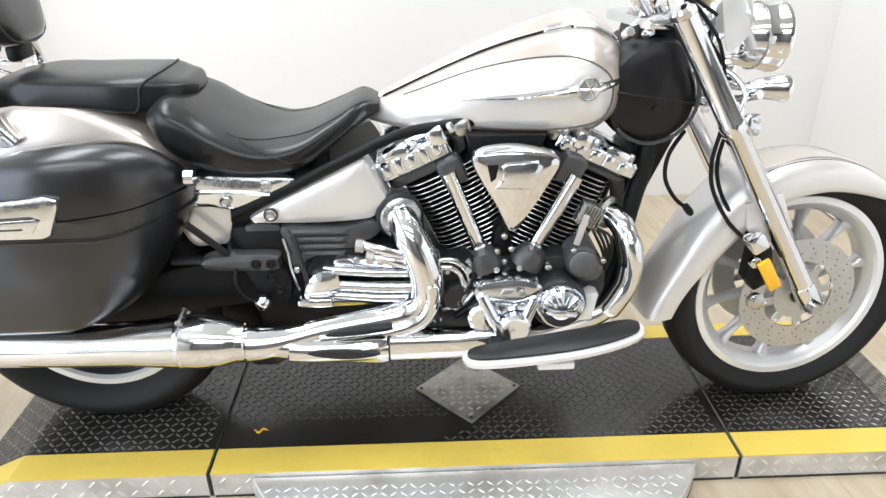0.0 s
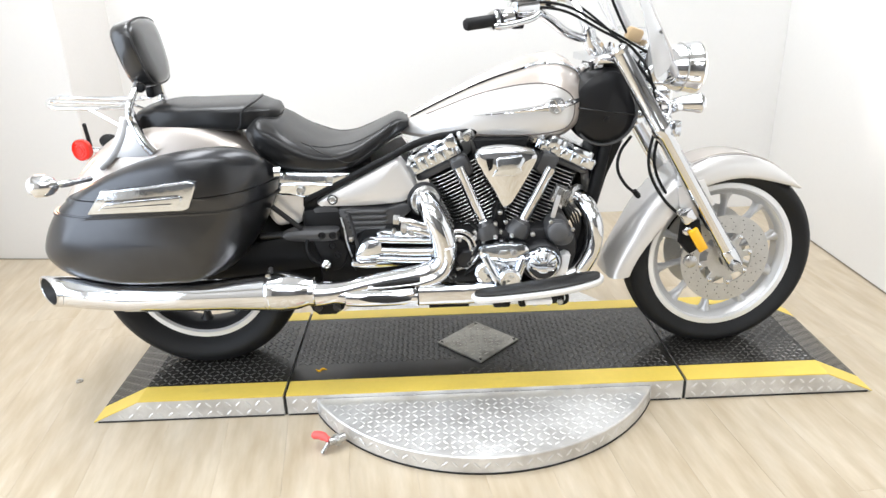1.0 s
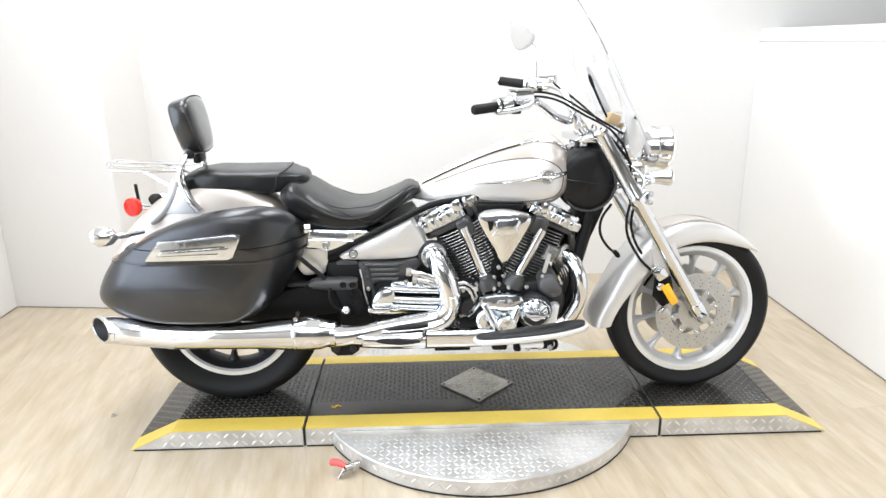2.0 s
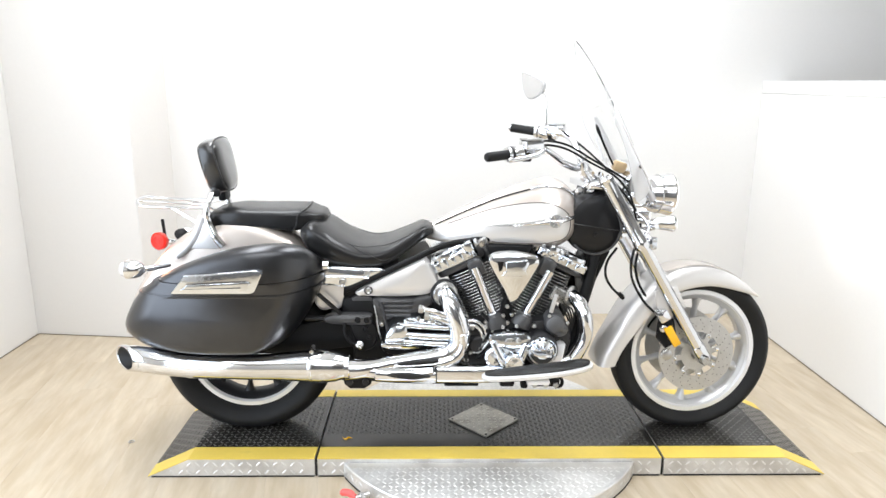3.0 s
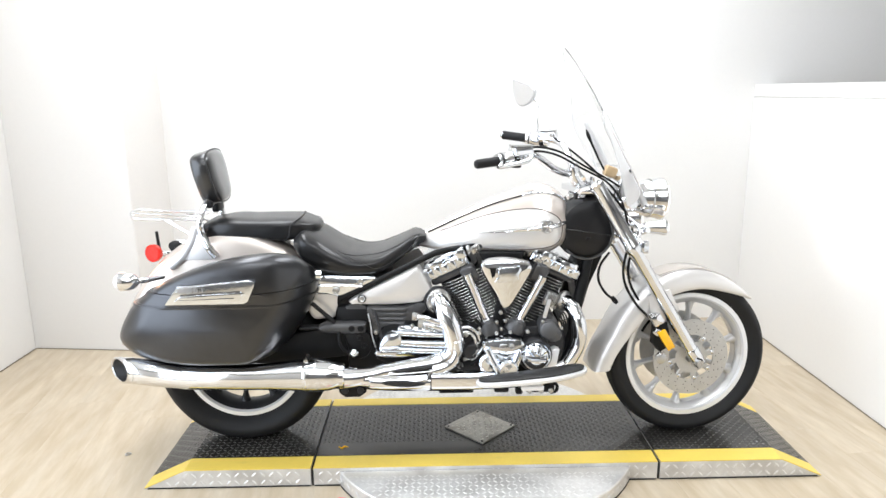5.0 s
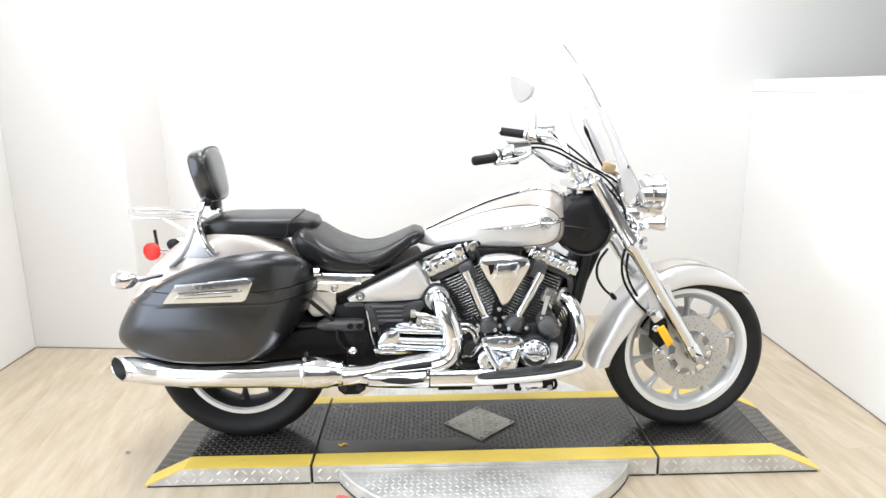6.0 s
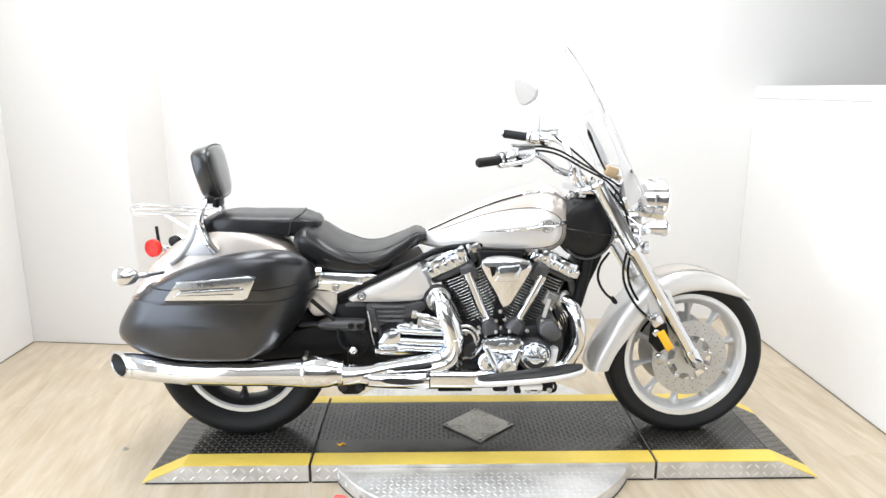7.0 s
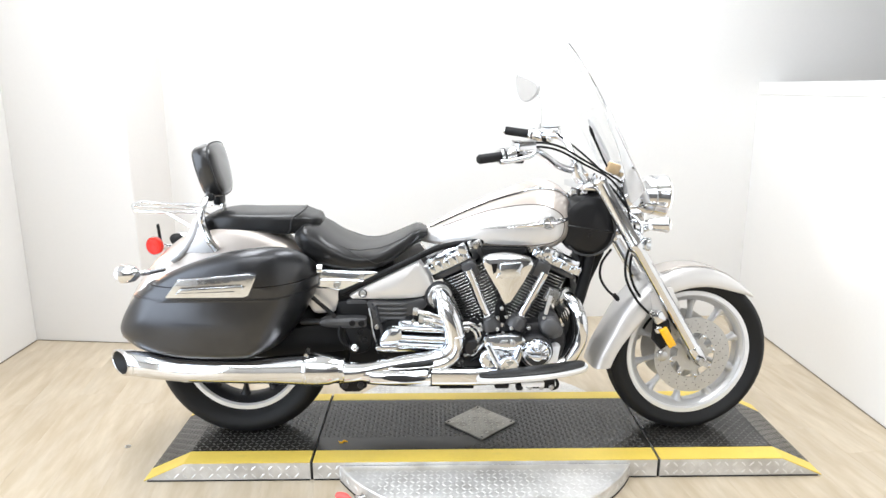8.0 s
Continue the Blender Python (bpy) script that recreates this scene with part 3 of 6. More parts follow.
for y in (-0.106, 0.106):
    o = Vector((0, y, 0))
    leg = part("fork_leg", tube([LEG_TOP + o, LEG_TOP.lerp(LEG_END, 0.32) + o, LEG_TOP.lerp(LEG_END, 0.325) + o, LEG_TOP.lerp(LEG_END, 0.36) + o, LEG_TOP.lerp(LEG_END, 0.365) + o, LEG_TOP.lerp(LEG_END, 0.93) + o, LEG_END + o], [0.0245, 0.0245, 0.0275, 0.0275, 0.0245, 0.0235, 0.0215], 24), M_CHROME, bike, "chrome fork leg", TURNED)
    part("fork_cap", lathe([(0, 0.026), (0.012, 0.026), (0.018, 0.018)], LEG_TOP + o, -AXIS, 6), M_CHROME, leg, "", TURNED)
    part("axle_clamp", lathe([(-0.050, 0.0245), (-0.045, 0.0265), (0.012, 0.0265), (0.030, 0.017), (0.034, 0.010)], LEG_END + o, AXIS, 20), M_CHROME, leg, "", TURNED)
    part("axle_nut", lathe([(0, 0.013), (0.006, 0.013), (0.006, 0.008), (-0.004, 0.008)], LEG_END + o + Vector((-0.004, math.copysign(0.028, y), 0.0)), (0, math.copysign(1, y), 0), 16), M_BLACK, leg, "", TURNED)
    part("fork_bracket", box((0.572, y * 1.02, 0.800), (0.032, 0.020, 0.046), 0.006), M_POLISH, leg, "chrome lamp bracket on the fork", TURNED)
    for bz in (0.788, 0.812):
        part("bracket_bolt", lathe([(0, 0.0065), (0.007, 0.0065), (0.009, 0.004)], (0.576, y * 1.02 + math.copysign(0.009, y), bz), (0, math.copysign(1, y), 0), 10), M_STEEL, leg, "", TURNED)
    s = 1 if y > 0 else -1
    cal = Vector((0.655, s * 0.074, 0.468))
    body = part("brake_caliper", slab([(q[0] + cal.x, q[1] + cal.z) for q in ((-0.030, 0.045), (0.020, 0.050), (0.032, 0.0), (0.022, -0.045), (-0.005, -0.060), (-0.035, -0.025))], cal.y, cal.y + s * 0.032, 0.01, 0.004, 0.012), M_BLACK, bike, "black brake caliper", TURNED)
    part("caliper_bolt", lathe([(0, 0.02), (0.012, 0.02), (0.016, 0.015)], (0.642, cal.y + s * 0.045, 0.395), (0, s, 0), 18), M_STEEL, body, "", TURNED)
    part("caliper_bolt", lathe([(0, 0.013), (0.010, 0.013), (0.013, 0.009)], (0.628, cal.y + s * 0.04, 0.49), (0, s, 0), 14), M_CHROME, body, "", TURNED)
    tilt = Matrix.Rotation(math.atan2(0.395, 0.647), 4, "Y").inverted()
    part("bracket", box((0.625, s * 0.118, 0.537), (0.04, 0.03, 0.04), 0.006, m=tilt), M_CHROME, body, "chrome hose bracket", TURNED)
    part("side_reflector", box((0.656, s * 0.138, 0.466), (0.030, 0.012, 0.080), 0.004, m=tilt), M_AMBER, bike, "amber side reflector", TURNED)
part("axle", rod((FW[0], -0.15, FW[2]), (FW[0], 0.15, FW[2]), 0.014), M_STEEL, front_wheel, "", TURNED)

for z, x, sx in ((1.005, 0.385, 0.05), (0.85, 0.485, 0.035)):
    part("fork_yoke", slab([(x - sx, z - 0.012), (x - sx, z + 0.008), (x + sx * 0.8, z + 0.016), (x + sx * 0.8, z - 0.016)], 0.125, -0.125, 0.01), M_CHROME, bike, "chrome fork yoke", TURNED)


# fenders: a hooped shell with rolled sides
def arch(centre, angles, outer, inner, half, thick=0.004, flat=0.45, deep=0.05):
    bm = bmesh.new()
    rings = []
    for a in angles:
        ro, ri, w = outer(a), inner(a), half(a)
        drop = min(deep, (ro - ri) * (12 * deep))
        sec = [(ri, -w * 0.98), (ro - drop, -w), (ro - drop * 0.45, -w * 0.93), (ro - drop * 0.14, -w * 0.76), (ro - 0.001, -w * flat), (ro, 0)]
        sec = spline(sec, 3)
        sec = [tuple(q) for q in sec] + [(q[0], -q[1]) for q in reversed(sec[:-1])]
        back = [(q[0] - thick, q[1] * (1 - thick / w)) for q in reversed(sec)]
        c, s = math.cos(radians(a)), math.sin(radians(a))
        rings.append([(centre[0] + r * c, y, centre[2] + r * s) for r, y in sec + back])
    return skin(bm, rings)


def steps(a, b, n):
    return [a + (b - a) * i / n for i in range(n + 1)]


def front_outer(a):
    return float(hermite([(46, 0.310), (60, 0.320), (90, 0.334), (118, 0.335), (140, 0.326), (163, 0.330), (186, 0.376)], a)[0])


def front_inner(a):
    return float(hermite([(46, 0.305), (57, 0.285), (90, 0.264), (116, 0.258), (141, 0.246), (159, 0.260), (175, 0.292), (186, 0.318)], a)[0])


fender = part("front_fender", arch(FW, steps(46, 186, 44), front_outer, front_inner, lambda a: 0.088), M_SILVER, bike, "silver metallic front fender", TURNED)
part("fender_stripe", arch(FW, steps(50, 112, 24), lambda a: front_outer(a) + 0.0015, lambda a: front_outer(a) - 0.0015, lambda a: 0.052, 0.002, 0.8), M_CHAMP, fender, "champagne centre stripe", TURNED)
for s in (-1, 1):
    line = [(FW[0] + (front_outer(a) - 0.0035) * math.cos(radians(a)), s * 0.060, FW[2] + (front_outer(a) - 0.0035) * math.sin(radians(a))) for a in steps(50, 112, 24)]
    part("pinstripe", tube(line, 0.0009, 6), M_STRIPE, fender, "", TURNED)
    part("fender_bracket", slab([(0.60, 0.62), (0.68, 0.64), (0.72, 0.56), (0.66, 0.52), (0.61, 0.56)], s * 0.085, s * 0.096, 0.003), M_SILVER, fender, "silver bracket", TURNED)


def rear_outer(a):
    return float(hermite([(40, 0.41), (60, 0.456), (85, 0.490), (110, 0.480), (135, 0.456), (172, 0.448)], a)[0])


part("rear_fender", arch(RW, steps(40, 170, 44), rear_outer, lambda a: rear_outer(a) - 0.13, lambda a: 0.098, deep=0.105, flat=0.3), M_CHAMP, bike, "pale champagne metallic rear fender")


# fuel tank
TANK = [(-0.222, 0.802, 0.838, 0.030), (-0.17, 0.796, 0.862, 0.078), (-0.08, 0.790, 0.904, 0.122), (0.02, 0.786, 0.946, 0.152), (0.12, 0.783, 0.978, 0.170), (0.20, 0.786, 0.995, 0.172), (0.26, 0.800, 0.988, 0.152), (0.30, 0.832, 0.962, 0.106), (0.322, 0.872, 0.930, 0.042)]
tank = part("fuel_tank", loft(TANK, 150, lambda x, v: oval(x, v, 0.86, 0.62, 0.40, 144)), M_SILVER, bike, "silver metallic teardrop fuel tank", smooth=60)


def tank_side(x, z, out=0.0):
    b, t, w = hermite(TANK, x)
    zc = b + 0.40 * (t - b)
    e = 0.86 if z > zc else 0.62
    s = min(abs((z - zc) / ((t - zc) if z > zc else (zc - b))), 0.999)
    s = s ** (1 / e)
    return (x, -(w * (1 - s * s) ** (e / 2) + out), z)


def tank_top(x, y, out=0.0):
    b, t, w = hermite(TANK, x)
    zc = b + 0.40 * (t - b)
    c = min(abs(y) / w, 0.999) ** (1 / 0.86)
    return (x, y, zc + (t - zc) * (1 - c * c) ** 0.43 + out)


def mirror_y(pts):
    return [(p[0], -p[1], p[2]) for p in pts]


stripe = spline([(-0.145, 0.866), (-0.017, 0.917), (0.078, 0.943), (0.155, 0.954), (0.203, 0.951), (0.242, 0.935), (0.266, 0.912), (0.272, 0.880), (0.262, 0.845), (0.230, 0.826), (0.159, 0.818), (0.042, 0.818), (0.003, 0.820)], 6)
loop = [tuple(q) for q in stripe] + [(-0.23, 0.812), (-0.23, 0.838)]


def within(x, z, outline):
    """Whether a point lies inside a closed outline."""
    odd = False
    for (x0, z0), (x1, z1) in zip(outline, outline[1:] + outline[:1]):
        if (z0 > z) != (z1 > z) and x < x0 + (z - z0) * (x1 - x0) / (z1 - z0):
            odd = not odd
    return odd


# champagne outside the pinstripe's loop, silver within it
tank.data.materials.append(M_CHAMP)
for face in tank.data.polygons:
    if face.center.z > 0.80 and not within(face.center.x, face.center.z, loop):
        face.material_index = 1
for flip in (False, True):
    path = [tank_side(q[0], q[1], 0.0008) for q in stripe]
    part("pinstripe", tube(mirror_y(path) if flip else path, 0.0019, 6), M_STRIPE, tank, "fine dark pinstripe")
    # chrome spear with a round badge
    xs = steps(-0.03, 0.305, 30)
    rings = []
    for x in xs:
        u = (x + 0.03) / 0.335
        half = 0.001 + (0.011 * min(1, u * 1.2) if u < 0.5 else 0.0066 + 0.006 * max(0, 1 - abs(u - 0.72) / 0.2)) * (1 if u < 0.95 else (1.02 - u) / 0.07)
        zm = 0.872 + 0.032 * u
        top_p, mid_p, low_p = tank_side(x, zm + half, -0.002), tank_side(x, zm, 0.0055), tank_side(x, zm - half, -0.002)
        q = [top_p, (x, (top_p[1] + mid_p[1]) / 2 - 0.002, zm + half * 0.6), mid_p, (x, (low_p[1] + mid_p[1]) / 2 - 0.002, zm - half * 0.6), low_p, (x, mid_p[1] + 0.012, zm)]
        rings.append(mirror_y(q) if flip else q)
    spear = part("tank_trim", skin(bmesh.new(), rings), M_CHROME, tank, "pointed chrome side trim")
    bx, by, bz = tank_side(0.215, 0.898, 0.004)
    s = -1 if not flip else 1
    bm = lathe([(0, 0.0235), (0.004, 0.0235), (0.006, 0.0205), (0.004, 0.0185), (0.005, 0.0)], (bx, s * abs(by), bz), (0.12, s, 0.1), 28)
    part("badge", bm, M_STEEL, spear, "round chrome badge")
    bm = bmesh.new()
    for i in range(6):
        a = math.pi * i / 3
        rod((bx + 0.003, s * (abs(by) + 0.006), bz), (bx + 0.003 + 0.020 * math.cos(a), s * (abs(by) + 0.006), bz + 0.020 * math.sin(a)), 0.003, 0.0016, 6, bm)
    part("badge_relief", bm, M_CHROME, spear)

console = []
for x in steps(-0.20, 0.318, 36):
    u = (x + 0.20) / 0.518
    w = 0.022 + 0.030 * u
    zt = tank_top(x, 0)[2]
    w = min(w, 0.8 * hermite(TANK, x)[2])
    crown = 0.010 + 0.020 * min(1, u * 1.25) * min(1, (1 - u) * 5)
    console.append([tank_top(x, -w, -0.003), tank_top(x, -w, 0.004), (x, -w * 0.80, zt + crown * 0.55), (x, -w * 0.45, zt + crown * 0.9), (x, 0, zt + crown), (x, w * 0.45, zt + crown * 0.9), (x, w * 0.80, zt + crown * 0.55), tank_top(x, w, 0.004), tank_top(x, w, -0.003)])
cons = part("tank_console", skin(bmesh.new(), console), M_CHAMP, bike, "champagne console along the tank's top")
for s in (-1, 1):
    part("console_seal", tube([tank_top(x, s * min(0.023 + 0.030 * (x + 0.2) / 0.518, 0.8 * hermite(TANK, x)[2]), 0.0035) for x in steps(-0.19, 0.21, 30)], 0.0032, 6), M_BLACK, cons, "black rubber seal")
for sy in (-1, 1):
    edge = [tank_top(x, sy * min(0.026 + 0.030 * (x + 0.2) / 0.518, 0.8 * hermite(TANK, x)[2]), 0.004) for x in steps(0.205, 0.316, 14)]
    part("console_trim", tube(edge, [0.004] + [0.0075] * 12 + [0.006, 0.004], 10), M_CHROME, cons, "chrome trim round the console's nose")
    latch = [tank_top(x, sy * (0.026 + 0.030 * (x + 0.2) / 0.518), 0.005) for x in steps(0.145, 0.200, 6)]
    part("console_tab", tube(latch, [0.004, 0.008, 0.0065, 0.009, 0.0065, 0.008, 0.004], 10), M_POLISH, cons, "chrome fixing tab")


# seats
def seat_ring(x, v):
    return oval(x, v, 0.62, 0.55, 0.55, 56)


RIDER = [(-0.655, 0.815, 0.860, 0.125), (-0.63, 0.775, 0.882, 0.150), (-0.58, 0.738, 0.872, 0.166), (-0.52, 0.722, 0.832, 0.174), (-0.44, 0.718, 0.797, 0.176), (-0.36, 0.728, 0.802, 0.160), (-0.29, 0.768, 0.832, 0.122), (-0.23, 0.808, 0.858, 0.082), (-0.197, 0.828, 0.848, 0.05)]
rider = part("rider_seat", loft(RIDER, 40, seat_ring), M_LEATHER, bike, "black leather rider seat", smooth=60)
PILLION = [(-1.0, 0.846, 0.876, 0.060), (-0.978, 0.842, 0.902, 0.085), (-0.92, 0.846, 0.920, 0.102), (-0.80, 0.854, 0.922, 0.110), (-0.68, 0.844, 0.922, 0.112), (-0.645, 0.848, 0.921, 0.106), (-0.610, 0.858, 0.909, 0.092), (-0.582, 0.872, 0.900, 0.062), (-0.572, 0.878, 0.890, 0.035)]
pillion = part("pillion_seat", loft(PILLION, 36, lambda x, v: oval(x, v, 0.5, 0.30, 0.55, 48)), M_LEATHER, bike, "black leather passenger seat", smooth=60)


def oval_point(keys, x, deg, out=0.0, e=(0.62, 0.55), centre=0.55):
    b, t, w = hermite(keys, x)
    zc = b + centre * (t - b)
    c, s = math.cos(radians(deg)), math.sin(radians(deg))
    p = e[0] if s > 0 else e[1]
    return (x, -(w + out) * power(c, p), zc + power(s, p) * ((t - zc + out) if s > 0 else (zc - b + out)))


for flip in (False, True):
    f = mirror_y if flip else (lambda q: q)
    seam = [(-0.50, 50), (-0.48, 50), (-0.44, 58), (-0.40, 64), (-0.36, 60), (-0.32, 52), (-0.28, 46), (-0.24, 46), (-0.215, 52)]
    part("piping", tube(f(spline([oval_point(RIDER, x, d, 0.0005) for x, d in seam], 4)), 0.0012, 6), M_PIPING, rider, "raised seat seam")
    panel = [(-0.48, 50), (-0.45, 36), (-0.41, 16), (-0.375, -2), (-0.34, -8), (-0.30, -12), (-0.26, -10), (-0.23, 8), (-0.215, 52)]
    part("piping", tube(f(spline([oval_point(RIDER, x, d, 0.0005) for x, d in panel], 4)), 0.0011, 6), M_PIPING, rider, "raised seat seam")
    part("piping", tube(f([oval_point(PILLION, -0.668 + 0.03 * math.sin(radians(d)), d, 0.001, (0.5, 0.30), 0.55) for d in steps(-40, 90, 18)]), 0.0028, 6), M_PIPING, pillion, "raised seat piping")

# backrest on its bar, with the rack behind it
lean = Matrix.Translation((-0.950, 0, 1.062)) @ Matrix.Rotation(radians(1), 4, "Z") @ Matrix.Rotation(radians(-11), 4, "Y") @ Matrix.Diagonal((1, 0.80, 0.86, 1))
bm = bmesh.new()
rings = []
outline = spline([(-0.136, 0.055), (-0.118, 0.094), (-0.06, 0.108), (0, 0.111), (0.06, 0.108), (0.118, 0.094), (0.136, 0.055), (0.132, 0.0), (0.112, -0.065), (0.075, -0.1), (0, -0.108), (-0.075, -0.1), (-0.112, -0.065), (-0.132, 0.0)], 3, True)
for x, d in ((-0.036, 0.02), (-0.034, 0.006), (-0.024, 0.0), (0.012, 0.0), (0.022, 0.003), (0.029, 0.012), (0.034, 0.03), (0.036, 0.06)):
    rings.append([(x, q[0] * (1 - d / 0.12), q[1] * (1 - d / 0.12)) for q in outline])
pad = part("backrest", skin(bm, rings), M_PAD, bike, "black padded passenger backrest", lean, smooth=60)
part("piping", tube([lean @ Vector((0.021, q[0] * 0.985, q[1] * 0.985)) for q in outline + outline[:1]], 0.0028, 6), M_PIPING, pad)
part("pad_mount", box((-0.942, 0, 0.955), (0.026, 0.07, 0.034), 0.008), M_BLACK, pad, "black mount")
for y in (-0.125, 0.125):
    bar = part("backrest_bar", tube(spline([(-0.958, y * 0.50, 0.985), (-0.962, y * 0.78, 0.962), (-0.968, y, 0.930), (-0.966, y, 0.885), (-0.945, y * 1.06, 0.835), (-0.92, y * 1.06, 0.80)], 5), [0.011] * 12 + [0.015] * 14, 12), M_CHROME, bike, "chrome backrest bar")
    part("bar_leg", tube(spline([(-0.985, y, 0.90), (-1.005, y * 1.03, 0.85), (-1.04, y * 1.06, 0.80), (-1.08, y * 1.06, 0.765)], 5), 0.014, 12), M_LIP, bar)
    part("bar_plate", slab([(-1.05, 0.79), (-0.985, 0.88), (-0.965, 0.88), (-0.925, 0.80), (-0.94, 0.79)], y * 1.0, y * 1.08, 0.003), M_LIP, bar)
    part("pad_knob", lathe([(0, 0.012), (0.015, 0.014), (0.02, 0.009)], (-0.945, y * 0.55, 0.975), (0, math.copysign(1, y), 0), 14), M_BLACK, bar)
rack = part("luggage_rack", tube(spline([(-0.985, -0.08, 0.922), (-1.10, -0.085, 0.924), (-1.20, -0.08, 0.928), (-1.232, -0.05, 0.940), (-1.240, 0, 0.942), (-1.232, 0.05, 0.940), (-1.20, 0.08, 0.928), (-1.10, 0.085, 0.924), (-0.985, 0.08, 0.922)], 5), 0.0055, 10), M_CHROME, bike, "chrome luggage rack")
for y in (-0.035, 0.035):
    part("rack_bar", rod((-0.99, y, 0.923), (-1.234, y, 0.939), 0.0035), M_CHROME, rack)
part("rack_bar", rod((-1.02, -0.08, 0.922), (-1.02, 0.08, 0.922), 0.005), M_CHROME, rack)
for y in (-0.095, 0.095):
    part("rack_brace", rod((-1.10, y * 0.9, 0.922), (-1.0, y * 1.25, 0.872), 0.005), M_CHROME, rack)

# saddlebags
BAG = spline([(-1.200, 0.565), (-1.183, 0.625), (-1.125, 0.702), (-1.045, 0.760), (-0.96, 0.803), (-0.85, 0.842), (-0.74, 0.862), (-0.650, 0.860), (-0.588, 0.830), (-0.556, 0.775), (-0.564, 0.70), (-0.605, 0.62), (-0.660, 0.550), (-0.73, 0.517), (-0.88, 0.511), (-1.03, 0.517), (-1.135, 0.528)], 6, True)


def ease(u):
    u = min(max(u, 0), 1)
    return u * u


def bag_shell(z0, z1, grow):
    """The part of the bag between two heights: rings from the inner to the bulged outer face, cut level."""
    bm = bmesh.new()
    layers = [(0.075, -0.190), (0.052, -0.205), (0.036, -0.25), (0.014, -0.32), (0.002, -0.375), (0.0, -0.402), (0.007, -0.420), (0.020, -0.433), (0.032, -0.437), (0.042, -0.4395), (0.055, -0.442), (0.090, -0.447), (0.125, -0.449)]
    rings = []
    mid = np.array((-0.86, 0.70))
    for d, y in layers:
        ring = [mid + (np.array(q) - mid) * np.array((1 - max(d, 0) / 0.31, 1 - max(d, 0) / 0.178 * 0.93)) + (grow if d < 0.02 else grow * 0.6) * (np.array(q) - mid) / np.linalg.norm(np.array(q) - mid) for q in BAG]
        rings.append([(q[0], y - grow * 0.8 + (0.110 * ease((-0.90 - q[0]) / 0.31) + 0.085 * ease((q[0] + 0.77) / 0.21) + 0.75 * max(0.0, (q[0] + 0.73) * 0.84 - (q[1] - 0.51) * 0.542 + 0.038)) * min(1, (-0.19 - y) / 0.2), q[1]) for q in ring])
    skin(bm, rings)
    for z, up in ((z0, -1), (z1, 1)):
        cut = bmesh.ops.bisect_plane(bm, geom=bm.verts[:] + bm.edges[:] + bm.faces[:], plane_co=(0, 0, z), plane_no=(0, 0, up), clear_outer=True)
        edges = [e for e in cut["geom_cut"] if isinstance(e, bmesh.types.BMEdge)]
        if edges:
            bmesh.ops.holes_fill(bm, edges=edges, sides=0)
    return bm


FLIP = Matrix.Diagonal((1, -1, 1, 1))
for m in (Matrix.Translation((0.009, 0.116, -0.064)) @ Matrix.Scale(1.047, 4),):
    bag = part("saddlebag", bag_shell(0.40, 0.7062, 0.0), M_BAG, bike, "dark graphite hard saddlebag", m, smooth=50)
    part("lid", bag_shell(0.7565, 0.95, 0.002), M_BAG, bag, "dark graphite lid", m, smooth=50)
    part("seal", bag_shell(0.7548, 0.7567, -0.002), M_SEAM, bag, "", m, smooth=50)
    for z0, z1, g in ((0.706, 0.7085, 0.0015), (0.7085, 0.7135, 0.0075), (0.7135, 0.717, 0.0035), (0.717, 0.748, 0.0010), (0.748, 0.755, 0.0065)):
        part("ridge_band", bag_shell(z0, z1, g), M_BAG, bag, "", m, smooth=30)
    plate = [(px, pz) for px, pz in ((-0.985, 0.727), (-0.945, 0.785), (-0.73, 0.803), (-0.712, 0.797), (-0.712, 0.785), (-0.735, 0.735), (-0.75, 0.728))]
    badge = part("trim_plate", slab(plate, -0.43, -0.459, 0.005), M_POLISH, bag, "chrome trim plate on the bag", m)
    part("trim_rib", slab([(-0.955, 0.736), (-0.935, 0.758), (-0.752, 0.768), (-0.748, 0.760), (-0.762, 0.740)], -0.45, -0.4635, 0.0035), M_POLISH, badge, "raised centre of the plate", m)
    part("trim_groove", tube([(-0.936, -0.4592, 0.7600), (-0.760, -0.4592, 0.7695), (-0.745, -0.4592, 0.763)], 0.0013, 6), M_SEAM, badge, "", m)
    part("trim_groove", tube([(-0.950, -0.4625, 0.7445), (-0.775, -0.4645, 0.7495)], 0.0012, 6), M_SEAM, badge, "", m)
    part("latch", rod((-0.552, -0.30, 0.775), (-0.535, -0.30, 0.775), 0.016), M_CHROME, bag, "round chrome latch", m)

# exhausts, both on the same side
EX = -0.345
SIDE = Matrix.Translation((0.008, 0.105, -0.0575)) @ Matrix.Scale(1.0425, 4)


def slash(bm):
    """Cut the muffler's end aslant, so that it opens outwards."""
    for v in bm.verts:
        w = min(max((-1.08 - v.co.x) / 0.12, 0), 1)
        v.co.x += (EX - v.co.y) * 1.1 * w + 0.012 * w
    return bm


muffler = part("muffler", slash(tube([(-1.206, EX, 0.476), (-1.203, EX, 0.476), (-1.16, EX, 0.473), (-1.08, EX, 0.464), (-0.99, EX, 0.452), (-0.985, EX, 0.452), (-0.80, EX, 0.447), (-0.70, EX, 0.447), (-0.60, EX, 0.449), (-0.56, EX, 0.450), (-0.515, EX, 0.447), (-0.475, EX, 0.445)], [0.037, 0.042, 0.0435, 0.0435, 0.0415, 0.0435, 0.0435, 0.045, 0.053, 0.056, 0.050, 0.036], 36, caps=False)), M_CHROME, bike, "long polished chrome muffler", m=SIDE)
